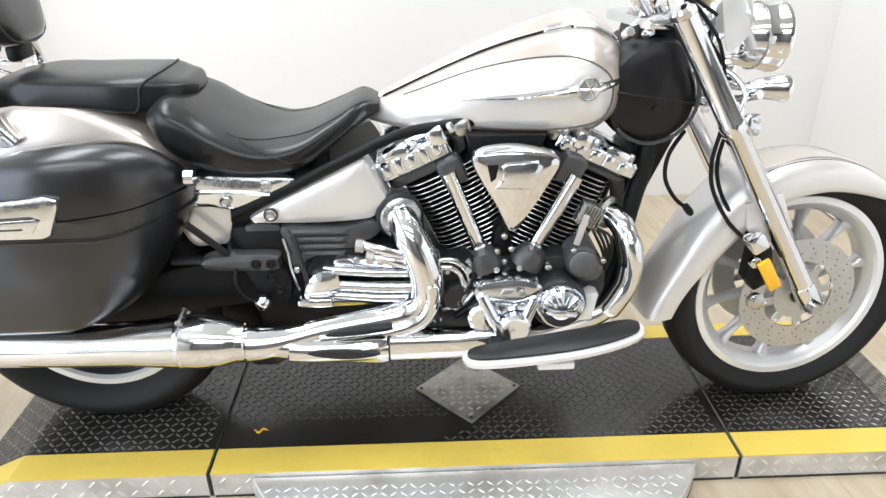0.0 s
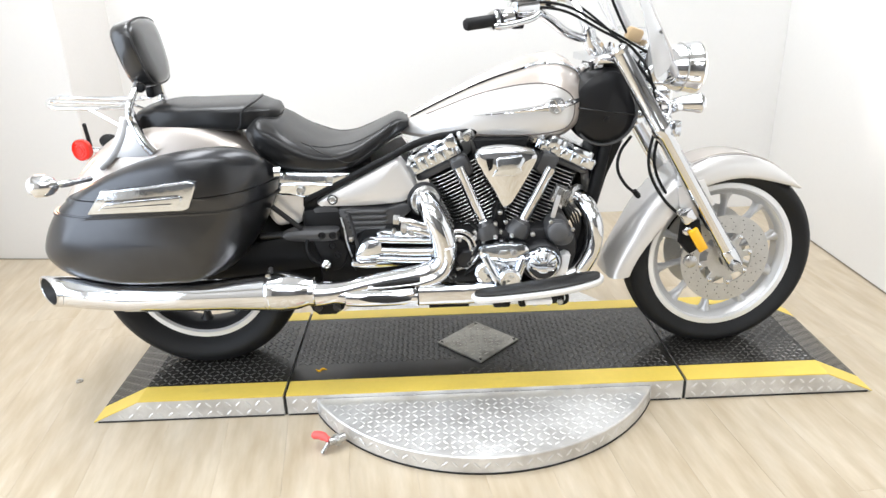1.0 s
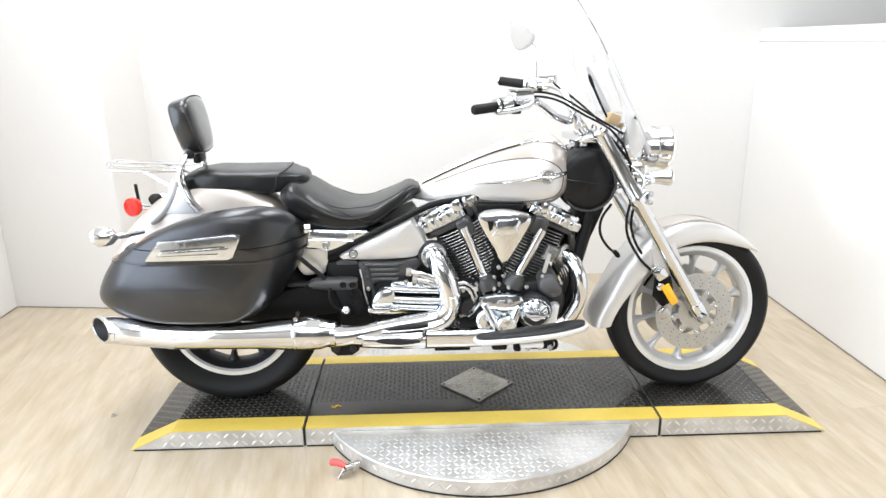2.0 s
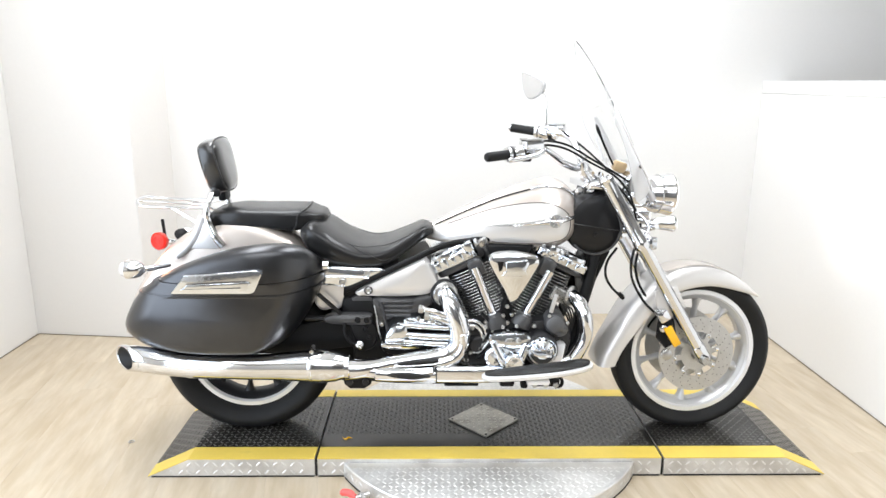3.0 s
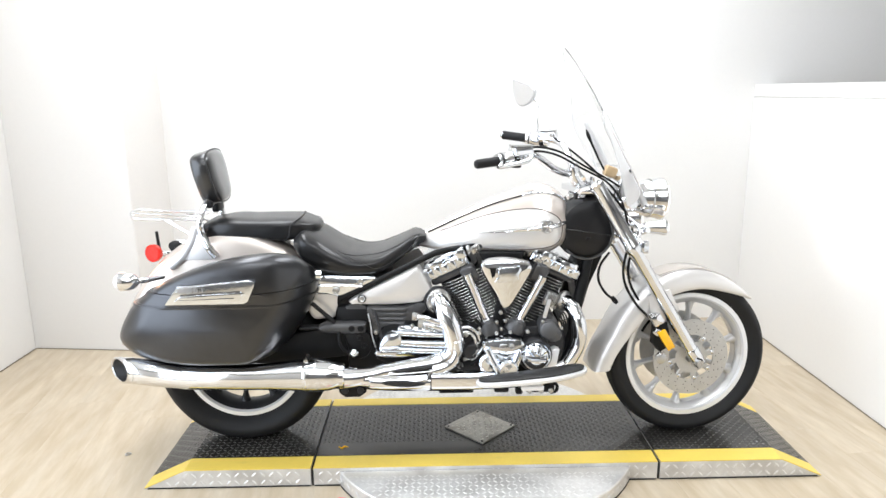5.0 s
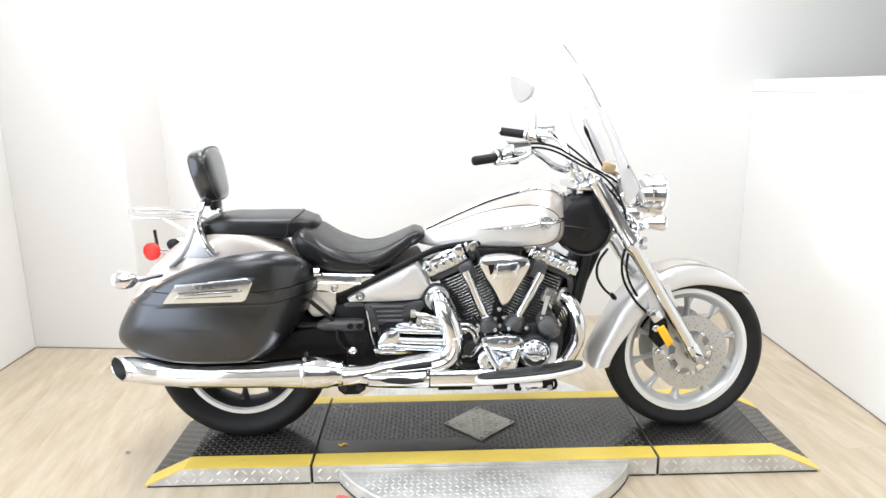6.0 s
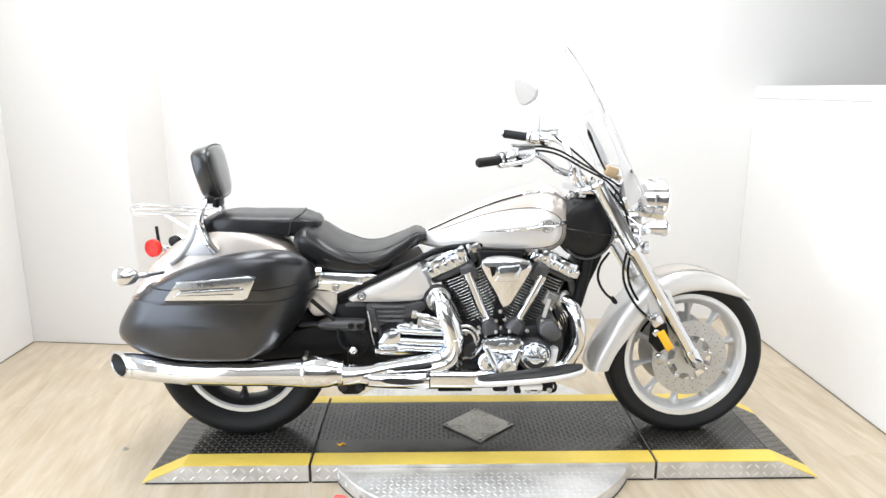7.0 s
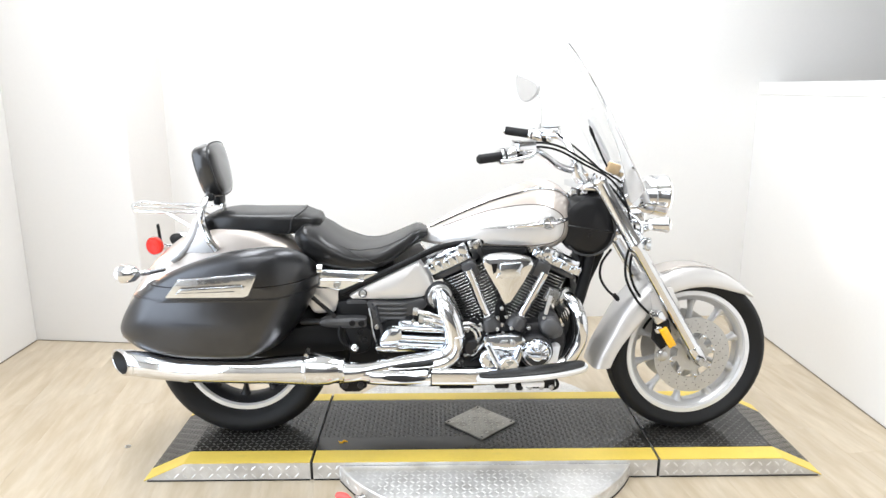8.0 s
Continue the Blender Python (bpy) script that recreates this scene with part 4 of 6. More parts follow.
part("muffler_bore", slash(lathe([(-0.002, 0.0358), (0.03, 0.034), (0.031, 0.0)], (-1.206, EX, 0.476), (1, 0, -0.05), 32, caps=False)), M_SEAM, muffler, "dark open pipe end", m=SIDE)
part("end_ring", slash(lathe([(-0.001, 0.0358), (-0.004, 0.037), (-0.004, 0.040), (-0.001, 0.0430), (0.012, 0.0437), (0.012, 0.0415)], (-1.206, EX, 0.476), (1, 0, -0.03), 36, caps=False, loop=True)), M_CHROME, muffler, m=SIDE)
part("clamp", lathe([(0, 0.0535), (0.002, 0.0550), (0.010, 0.0555), (0.012, 0.0535)], (-0.60, EX, 0.449), (1, 0, 0), 32), M_CHROME, muffler, m=SIDE)
part("clamp_bolt", rod((-0.59, EX - 0.02, 0.503), (-0.59, EX + 0.025, 0.506), 0.007, segs=8), M_STEEL, muffler, m=SIDE)
part("clamp", lathe([(0, 0.037), (0.003, 0.040), (0.016, 0.040), (0.019, 0.037)], (-0.487, EX, 0.445), (1, 0, 0), 32), M_CHROME, muffler, m=SIDE)
rear_path = spline([(-0.166, -0.115, 0.632), (-0.156, -0.155, 0.638), (-0.143, -0.185, 0.618), (-0.121, -0.20, 0.572), (-0.105, -0.205, 0.520), (-0.107, -0.207, 0.472), (-0.139, -0.21, 0.437), (-0.205, -0.215, 0.424), (-0.270, -0.225, 0.419), (-0.340, -0.238, 0.412), (-0.400, -0.248, 0.402), (-0.45, -0.2547, 0.398), (-0.495, -0.2547, 0.398)], 6)
rear_radius = [float(hermite([(0, 0.028), (8, 0.032), (20, 0.0365), (34, 0.034), (44, 0.028), (56, 0.027), (64, 0.034), (72, 0.040)], k)[0]) for k in range(len(rear_path))]
rear_pipe = part("rear_exhaust_pipe", tube(rear_path, rear_radius, 28), M_CHROME, bike, "bent chrome exhaust pipe")
part("inner_shield", tube(spline([(-0.098, -0.226, 0.520), (-0.094, -0.230, 0.474), (-0.119, -0.236, 0.432), (-0.180, -0.240, 0.410), (-0.250, -0.244, 0.405), (-0.330, -0.248, 0.402)], 6), [0.010] + [0.019] * 26 + [0.020, 0.020, 0.021, 0.021], 18), M_CHROME, rear_pipe, "second chrome shield along the bend")
part("shield_mouth", slab(spline([(-0.180, 0.432), (-0.260, 0.429), (-0.318, 0.419), (-0.300, 0.413), (-0.230, 0.418)], 4, True), -0.235, -0.264, 0.002), M_SEAM, rear_pipe, "dark gap between the shields")
part("shield_edge", tube([(p[0] + 0.016, p[1] - rear_radius[k + 10] * 0.90, p[2] + 0.004) for k, p in enumerate(rear_path[10:30])], 0.0035, 8), M_CHROME, rear_pipe, "rolled heat shield edge")
for fz, fr in ((0.0, 0.050), (0.014, 0.043)):
    part("exhaust_flange", lathe([(0, fr), (0.010, fr), (0.014, fr - 0.006), (0.016, 0.022)], (-0.160 + fz * 0.2, -0.140 - fz, 0.636), (0.25, -1, 0.1), 28), M_STEEL if fz else M_GREY, rear_pipe, "steel flange" if fz else "dark flange ring")
lower = part("lower_exhaust_pipe", tube(spline([(-0.487, -0.2547, 0.398), (-0.42, -0.2547, 0.392), (-0.378, -0.2547, 0.386), (-0.324, -0.25, 0.381), (-0.188, -0.24, 0.376), (-0.05, -0.23, 0.370), (0.10, -0.205, 0.364), (0.21, -0.165, 0.368), (0.285, -0.15, 0.388), (0.318, -0.15, 0.43), (0.336, -0.15, 0.474), (0.337, -0.15, 0.538), (0.323, -0.135, 0.588), (0.300, -0.105, 0.610), (0.27, -0.08, 0.612)], 6), [0.036, 0.034, 0.032, 0.030, 0.028, 0.027] + [0.026] * 79, 24), M_CHROME, bike, "chrome exhaust pipe along the frame")
part("heat_shield", tube(spline([(-0.405, -0.255, 0.386), (-0.370, -0.256, 0.382), (-0.320, -0.254, 0.379), (-0.190, -0.246, 0.376)], 5), [0.022] * 2 + [0.028] * 14, 20), M_CHROME, lower)
part("heat_shield", skin(bmesh.new(), [[(x, y0 + q[0], z0 + q[1]) for q in plate_ring] for x, y0, z0 in ((-0.186, -0.245, 0.379), (-0.05, -0.236, 0.373), (0.09, -0.214, 0.368))  for plate_ring in [[(0.026 * power(math.cos(a), 0.6), 0.031 * power(math.sin(a), 0.6)) for a in (2 * math.pi * i / 24 for i in range(24))]]]), M_CHROME, lower)
collector = part("collector_shield", slab(spline([(-0.186, 0.408), (-0.260, 0.410), (-0.320, 0.408), (-0.368, 0.402), (-0.396, 0.384), (-0.384, 0.366), (-0.340, 0.354), (-0.280, 0.349), (-0.186, 0.347)], 4, True), -0.22, -0.272, 0.020, 0.006, 0.012), M_CHROME, lower, "chrome collector shield")
part("shield_gap", slab(spline([(-0.205, 0.381), (-0.270, 0.392), (-0.330, 0.394), (-0.356, 0.387), (-0.320, 0.376), (-0.260, 0.371)], 4, True), -0.262, -0.2835, 0.0015), M_SEAM, collector, "dark gap between the shields")
part("shield_seam", rod((-0.188, -0.248, 0.379), (-0.1845, -0.248, 0.379), 0.0325, segs=24), M_SEAM, lower)
part("heat_shield", tube(spline([(0.300, -0.162, 0.392), (0.322, -0.163, 0.43), (0.340, -0.163, 0.474), (0.341, -0.163, 0.538), (0.326, -0.148, 0.588)], 5), [0.019] + [0.0235] * 18 + [0.019, 0.016], 20), M_CHROME, lower)
part("exhaust_flange", lathe([(0, 0.036), (0.010, 0.036), (0.014, 0.028), (0.016, 0.02)], (0.292, -0.095, 0.612), (0.6, -0.8, 0), 24), M_STEEL, lower, "steel flange")

# frame and swingarm
frame_rail = part("frame", tube(spline([(0.40, 0.0, 0.92), (0.385, -0.06, 0.78), (0.345, -0.10, 0.62), (0.30, -0.13, 0.45), (0.24, -0.15, 0.35), (0.0, -0.16, 0.325), (-0.40, -0.17, 0.335), (-0.60, -0.17, 0.40)], 5), 0.02, 12), M_BLACK, bike, "black steel frame")
part("frame_rail", tube(spline([(0.40, 0.0, 0.92), (0.385, 0.06, 0.78), (0.345, 0.10, 0.62), (0.30, 0.13, 0.45), (0.24, 0.15, 0.35), (0.0, 0.16, 0.325), (-0.40, 0.17, 0.335), (-0.60, 0.17, 0.40)], 5), 0.02, 12), M_BLACK, frame_rail)
for s in (-1, 1):
    part("frame_rail", tube(spline([(0.34, s * 0.05, 0.85), (0.0, s * 0.10, 0.82), (-0.15, s * 0.13, 0.805), (-0.28, s * 0.150, 0.752), (-0.38, s * 0.155, 0.705), (-0.50, s * 0.155, 0.650)], 5), 0.011, 10), M_BLACK, frame_rail)
    part("swingarm", slab([(-0.99, 0.365), (-0.99, 0.425), (-0.75, 0.515), (-0.45, 0.565), (-0.40, 0.53), (-0.42, 0.45), (-0.60, 0.43), (-0.85, 0.375)], s * 0.13, s * 0.175, 0.012), M_BLACK, frame_rail, "black swingarm")
    part("peg_bracket", slab(spline([(-0.574, 0.558), (-0.548, 0.571), (-0.488, 0.574), (-0.414, 0.572), (-0.412, 0.556), (-0.416, 0.537), (-0.483, 0.534), (-0.548, 0.538), (-0.570, 0.546)], 3, True), s * 0.165, s * 0.200, 0.010, 0.003), M_RIB, frame_rail, "dark grey peg bracket")
    part("bracket_leg", slab(spline([(-0.484, 0.538), (-0.408, 0.538), (-0.392, 0.500), (-0.398, 0.462), (-0.420, 0.440), (-0.462, 0.440), (-0.474, 0.482)], 3, True), s * 0.150, s * 0.190, 0.008), M_BLACK, frame_rail, "black bracket leg")
    part("bracket_arm", tube([(-0.640, s * 0.165, 0.548), (-0.560, s * 0.178, 0.554)], 0.010, 10), M_GREY, frame_rail, "grey bracket arm")
    for bx, bz in ((-0.457, 0.556), (-0.426, 0.555), (-0.432, 0.518), (-0.418, 0.490)):
        part("bracket_bolt", lathe([(0, 0.011), (0.003, 0.011), (0.005, 0.009), (0.002, 0.006), (0.004, 0.0)], (bx, s * (0.202 if bz > 0.53 else 0.190), bz), (0, s, 0), 12), M_BLACK, frame_rail)
    part("peg_ball", lathe([(0, 0.008), (0.010, 0.016), (0.020, 0.0185), (0.030, 0.016), (0.036, 0.008), (0.038, 0.0)], (-0.452, s * 0.190, 0.468), (0, s, 0), 20), M_CHROME, frame_rail, "polished chrome ball end")
    part("brake_hose", tube(spline([(-0.500, s * 0.195, 0.545), (-0.502, s * 0.205, 0.515), (-0.486, s * 0.210, 0.482), (-0.458, s * 0.208, 0.467)], 5), 0.0055, 8), M_BLACK, frame_rail)
    part("bag_strut", rod((-0.592, s * 0.19, 0.646), (-0.515, s * 0.19, 0.574), 0.0075), M_GLOSS, frame_rail)
    part("hose", tube(spline([(-0.375, s * 0.20, 0.62), (-0.362, s * 0.21, 0.56), (-0.352, s * 0.21, 0.50), (-0.345, s * 0.205, 0.455)], 5), 0.005, 8), M_GREY, frame_rail)
part("oil_tank", box((-0.42, 0, 0.565), (0.20, 0.34, 0.13), 0.03), M_BLACK, frame_rail, "black case under the seat")
part("inner_guard", box((-0.50, -0.02, 0.395), (0.28, 0.20, 0.21), 0.015), M_BLACK, frame_rail)
part("inner_guard", box((-0.40, -0.13, 0.435), (0.16, 0.06, 0.15), 0.015), M_BLACK, frame_rail)
part("battery_case", box((-0.46, 0, 0.665), (0.26, 0.30, 0.13), 0.03), M_BLACK, frame_rail)
part("engine_skid", box((-0.12, 0, 0.335), (0.72, 0.26, 0.06), 0.015), M_BLACK, frame_rail, "black sump and lower frame")
part("stand_bracket", box((0.20, -0.185, 0.322), (0.10, 0.04, 0.030), 0.006), M_BLACK, frame_rail)
part("stand_bracket", box((0.125, -0.19, 0.312), (0.026, 0.03, 0.026), 0.008), M_BLACK, frame_rail)
part("lower_plate", box((-0.098, -0.19, 0.320), (0.12, 0.05, 0.010), 0.003), M_BLACK, frame_rail)
part("lower_hose", tube(spline([(0.245, -0.18, 0.342), (0.260, -0.19, 0.326), (0.257, -0.19, 0.306), (0.238, -0.185, 0.298)], 5), 0.006, 8), M_BLACK, frame_rail)
for bx in (0.16, 0.20, 0.235):
    part("bracket_bolt", lathe([(0, 0.009), (0.010, 0.009), (0.013, 0.006)], (bx, -0.205, 0.317), (0, -1, 0), 10), M_STEEL, frame_rail)
link_plate = part("linkage", slab([(-0.515, 0.35), (-0.41, 0.35), (-0.415, 0.315), (-0.44, 0.298), (-0.49, 0.298), (-0.51, 0.315)], -0.15, -0.20, 0.006), M_BLACK, frame_rail, "black lower linkage")
for bx in (-0.490, -0.435):
    part("linkage_bolt", lathe([(0, 0.012), (0.005, 0.012), (0.007, 0.008)], (bx, -0.20, 0.325), (0, -1, 0), 14), M_GREY, link_plate)

part("radiator", slab([(0.345, 0.752), (0.410, 0.768), (0.432, 0.768), (0.388, 0.66), (0.368, 0.58), (0.345, 0.58), (0.335, 0.68)], -0.070, 0.070, 0.01), M_BLACK, frame_rail, "black radiator and downtube cover")

# side covers
for m in (Matrix.Identity(4), FLIP):
    silver = part("side_cover", slab(spline([(-0.468, 0.640), (-0.459, 0.652), (-0.414, 0.678), (-0.331, 0.718), (-0.240, 0.760), (-0.222, 0.757), (-0.200, 0.722), (-0.180, 0.684), (-0.180, 0.665), (-0.200, 0.648), (-0.222, 0.635), (-0.280, 0.630), (-0.340, 0.628), (-0.405, 0.629), (-0.450, 0.631)], 4, True), -0.11, -0.178, 0.016, 0.006, 0.012), M_SILVER, bike, "silver metallic side cover", m)
    part("cover_bolt", lathe([(0, 0.012), (0.004, 0.012), (0.007, 0.009), (0.005, 0.006), (0.006, 0.0)], (-0.420, -0.183, 0.656), (0, -1, 0), 16), M_STEEL, silver, "round steel bolt", m)
    part("cover_grommet", lathe([(0, 0.015), (0.002, 0.015), (0.003, 0.013)], (-0.420, -0.182, 0.656), (0, -1, 0), 16), M_GREY, silver, "", m)
    fins = part("ribbed_cover", slab(spline([(-0.405, 0.622), (-0.330, 0.620), (-0.262, 0.622), (-0.225, 0.632), (-0.202, 0.628), (-0.200, 0.606), (-0.222, 0.588), (-0.246, 0.580), (-0.252, 0.560), (-0.270, 0.549), (-0.344, 0.548), (-0.370, 0.532), (-0.394, 0.530), (-0.398, 0.573)], 3, True), -0.10, -0.168, 0.008), M_RIB, bike, "dark grey ribbed lower cover", m)
    for i in range(4):
        z = 0.613 - i * 0.0165
        part("rib", tube([(-0.392 + i * 0.003, -0.164, z), (-0.384 + i * 0.003, -0.169, z), (-0.275 - i * 0.002, -0.170, z), (-0.262 - i * 0.002, -0.165, z + 0.003)], [0.003, 0.0062, 0.0062, 0.003], 8), M_RIB, fins, "", m)
    part("cover_plate", slab(spline([(-0.480, 0.622), (-0.415, 0.624), (-0.402, 0.600), (-0.396, 0.560), (-0.398, 0.535), (-0.440, 0.545), (-0.478, 0.552)], 3, True), -0.10, -0.160, 0.006), M_RIB, fins, "flat dark grey panel", m)
    part("cover_edge", tube(spline([(-0.402, -0.170, 0.598), (-0.394, -0.175, 0.560), (-0.390, -0.176, 0.520), (-0.380, -0.172, 0.475)], 5), 0.0028, 6), M_STEEL, fins, "bright panel edge", m)
    bracket = part("chrome_bracket", slab(spline([(-0.590, 0.734), (-0.457, 0.733), (-0.376, 0.730), (-0.368, 0.722), (-0.380, 0.706), (-0.440, 0.676), (-0.490, 0.661), (-0.540, 0.668), (-0.590, 0.676)], 3, True), -0.12, -0.170, 0.007, 0.004, 0.012), M_POLISH, bike, "polished chrome seat bracket", m)
    part("bracket_rib", tube([(-0.580, -0.174, 0.704), (-0.490, -0.176, 0.704), (-0.418, -0.174, 0.698)], 0.004, 8), M_POLISH, bracket, "", m)
    for bx, bz in ((-0.424, 0.716), (-0.508, 0.685)):
        part("bracket_bolt", lathe([(0, 0.012), (0.006, 0.012), (0.008, 0.009), (0.005, 0.006)], (bx, -0.174, bz), (0, -1, 0), 14), M_STEEL, bracket, "", m)
    part("inner_panel", slab(spline([(-0.585, 0.698), (-0.545, 0.706), (-0.512, 0.703), (-0.502, 0.655), (-0.518, 0.584), (-0.555, 0.576), (-0.594, 0.576), (-0.618, 0.622), (-0.612, 0.670)], 3, True), -0.09, -0.155, 0.010, 0.003), M_SILVER, bike, "silver inner panel", m)


# ---- engine ----
CX, CZ, VEE = 0.073, 0.416, 24.5
M_FIN = material("polished_fin_edge", (0.55, 0.55, 0.54), 0.25, 0.9, vary=0.1, scale=40, fine=200)

case = part("engine", slab(spline([(-0.17, 0.40), (-0.16, 0.50), (-0.10, 0.530), (0.0, 0.540), (0.13, 0.540), (0.24, 0.545), (0.285, 0.51), (0.285, 0.43), (0.22, 0.365), (-0.10, 0.36)], 4, True), 0.17, -0.165, 0.02), M_GREY, bike, "dark grey engine crankcase")


def tilted(sign, s, y=0.0, u=0.0):
    """A frame on a cylinder's axis, s up from the crank; x across, z along the axis."""
    a = radians(VEE) * sign
    return Matrix.Translation((CX + math.sin(a) * s + math.cos(a) * u, y, CZ + math.cos(a) * s - math.sin(a) * u)) @ Matrix.Rotation(a, 4, "Y")


def plate_outline(hx, hy, r, n=5):
    pts = []
    for cx, cy, a0 in ((hx - r, hy - r, 0), (-hx + r, hy - r, 90), (-hx + r, -hy + r, 180), (hx - r, -hy + r, 270)):
        for i in range(n):
            a = radians(a0 + 90 * i / (n - 1))
            pts.append((cx + r * math.cos(a), cy + r * math.sin(a)))
    return pts


def plate(hx, hy, r, z0, z1, bev=0.001, bm=None):
    o = plate_outline(hx, hy, r)
    return skin(bm or bmesh.new(), [[(q[0], q[1], z) for q in inset(o, d)] for z, d in ((z0, bev), (z0 + bev, 0), (z1 - bev, 0), (z1, bev))])


for sign in (-1, 1):
    shift, wide, s0, s1 = (-0.040, 0.084, 0.366, 0.412) if sign < 0 else (0.022, 0.098, 0.360, 0.396)
    barrel = part("cylinder", plate(0.062, 0.105, 0.05, 0.10, 0.345), M_BLACK, bike, "black finned engine cylinder", tilted(sign, 0))
    for i in range(21):
        s = 0.112 + i * 0.0110
        grow = 0.082 + 0.006 * (i > 14)
        part("fin", plate(grow, 0.137 - 0.004 * (i < 3), 0.045, s, s + 0.0040, 0.0010), M_BLACK, barrel, "", tilted(sign, 0))
        edge = bmesh.new()
        o = plate_outline(grow + 0.0008, 0.1378 - 0.004 * (i < 3), 0.0455)
        tube([(q[0], q[1], s + 0.0020) for q in o + o[:1]], 0.0016, 6, edge, caps=False)
        part("fin_edge", edge, M_FIN, barrel, "polished fin edge", tilted(sign, 0))
    head = part("cylinder_head", plate(wide - 0.008, 0.142, 0.03, 0.345, s0, 0.004), M_RIB, bike, "dark grey cylinder head", tilted(sign, 0, 0, shift))
    part("head_arm", box((-sign * 0.020, -0.150, 0.338), (0.054, 0.05, 0.060), 0.012), M_RIB, head, "", tilted(sign, 0))
    cover = part("rocker_cover", plate(wide, 0.150, 0.022, s0 + 0.001, s1, 0.006), M_POLISH, bike, "polished chrome rocker cover", tilted(sign, 0, 0, shift))
    part("cover_step", plate(wide - 0.022, 0.122, 0.022, s1, s1 + 0.014, 0.006), M_POLISH, cover, "", tilted(sign, 0, 0, shift))
    part("cover_cap", box((sign * 0.050 + shift * 0.5, -0.112, s1), (0.056, 0.075, 0.034), 0.009), M_POLISH, cover, "", tilted(sign, 0))
    part("cover_cap", box((-sign * 0.022, -0.130, s1 + 0.002), (0.036, 0.055, 0.040), 0.008), M_POLISH, cover, "", tilted(sign, 0))
    part("cover_cap", box((-sign * 0.075, -0.115, s1 - 0.008), (0.036, 0.05, 0.030), 0.007), M_STEEL, cover, "", tilted(sign, 0))
    for k, u in enumerate((-0.066, -0.036, -0.006, 0.024, 0.054)):
        rib = (0.020, 0.014, (s1 - s0) * (0.80 if k % 2 else 0.62))
        part("cover_rib", box((u * wide / 0.09, -0.151, (s0 + s1) / 2 + 0.003), rib, 0.0055), M_POLISH, cover, "", tilted(sign, 0, 0, shift))
    for u in (-0.075, -0.005, 0.03, 0.078):
        part("cover_bolt", lathe([(0, 0.0085), (0.016, 0.0085), (0.020, 0.005)], tilted(sign, 0) @ Vector((u + shift * 0.6, -0.138, s1 - 0.004)), tilted(sign, 0).to_3x3() @ Vector((0, 0, 1)), 6), M_STEEL, cover)
    # push rod tubes and their black cups
    low, top = ((0.013, 0.555), (-0.057, 0.735)) if sign < 0 else ((0.122, 0.558), (0.206, 0.722))
    a, b = Vector((low[0], -0.168, low[1])), Vector((top[0], -0.166, top[1]))
    rod_ob = part("pushrod_tube", tube([a, a.lerp(b, 0.08), a.lerp(b, 0.1), b], [0.0195, 0.0195, 0.0160, 0.0160], 16), M_CHROME, bike, "chrome pushrod tube")
    part("collar", lathe([(-0.004, 0.0195), (0.004, 0.0215), (0.012, 0.0195)], a, b - a, 16), M_CHROME, rod_ob)
    up = Vector((top[0] - low[0], 0, top[1] - low[1])).normalized()
    base = part("pushrod_cup", lathe([(-0.035, 0.036), (-0.02, 0.036), (-0.004, 0.030), (0.006, 0.027), (0.008, 0.0)], Vector((low[0], -0.168, low[1])), up, 24), M_RIB, case, "dark grey tappet housing")
    for u in (-0.030, 0.030):
        part("housing_bolt", lathe([(0, 0.007), (0.008, 0.007), (0.010, 0.004)], Vector((low[0] + u, -0.192, low[1] - 0.026)), (0, -1, 0), 8), M_STEEL, case)

part("intake_box", slab([(-0.015, 0.80), (0.15, 0.80), (0.085, 0.64), (0.05, 0.64)], 0.10, -0.12, 0.01), M_BLACK, case, "black airbox")
AIR = Matrix.Translation((-0.007, 0, -0.028))
shield = part("air_cover", slab(spline([(-0.006, 0.800), (0.007, 0.819), (0.038, 0.826), (0.075, 0.828), (0.118, 0.823), (0.155, 0.812), (0.166, 0.793), (0.148, 0.755), (0.115, 0.697), (0.086, 0.654), (0.068, 0.657), (0.046, 0.702), (0.014, 0.757)], 4, True), -0.19, -0.228, 0.010, 0.008, 0.010), M_CHROME, bike, "polished chrome triangular air cleaner cover", AIR)
part("cover_badge", slab([(0.040, 0.752), (0.052, 0.770), (0.050, 0.795), (0.062, 0.803), (0.120, 0.806), (0.130, 0.795), (0.118, 0.772), (0.122, 0.758), (0.105, 0.750)], -0.225, -0.243, 0.004), M_POLISH, shield, "embossed chrome plate", AIR)
part("cover_window", slab([(0.022, 0.800), (0.044, 0.800), (0.040, 0.772), (0.030, 0.765)], -0.225, -0.2365, 0.001), M_BLACK, shield, "dark inset", AIR)
# right side covers
LOW = Matrix.Translation((0.003, 0, -0.034))
lower_cover = part("crank_cover", slab(spline([(-0.010, 0.520), (0.004, 0.541), (0.035, 0.548), (0.075, 0.551), (0.118, 0.545), (0.138, 0.528), (0.130, 0.485), (0.114, 0.435), (0.092, 0.408), (0.048, 0.408), (0.020, 0.455)], 4, True), -0.15, -0.222, 0.010, 0.006, 0.014), M_POLISH, bike, "polished chrome crank cover", LOW)
part("cover_leg", tube([(0.006, -0.222, 0.515), (0.030, -0.238, 0.470), (0.052, -0.240, 0.428)], [0.014, 0.014, 0.012], 12), M_POLISH, lower_cover, "", LOW)
part("cover_leg", tube([(0.118, -0.224, 0.505), (0.100, -0.236, 0.465), (0.088, -0.238, 0.435)], [0.012, 0.011, 0.010], 12), M_POLISH, lower_cover, "", LOW)
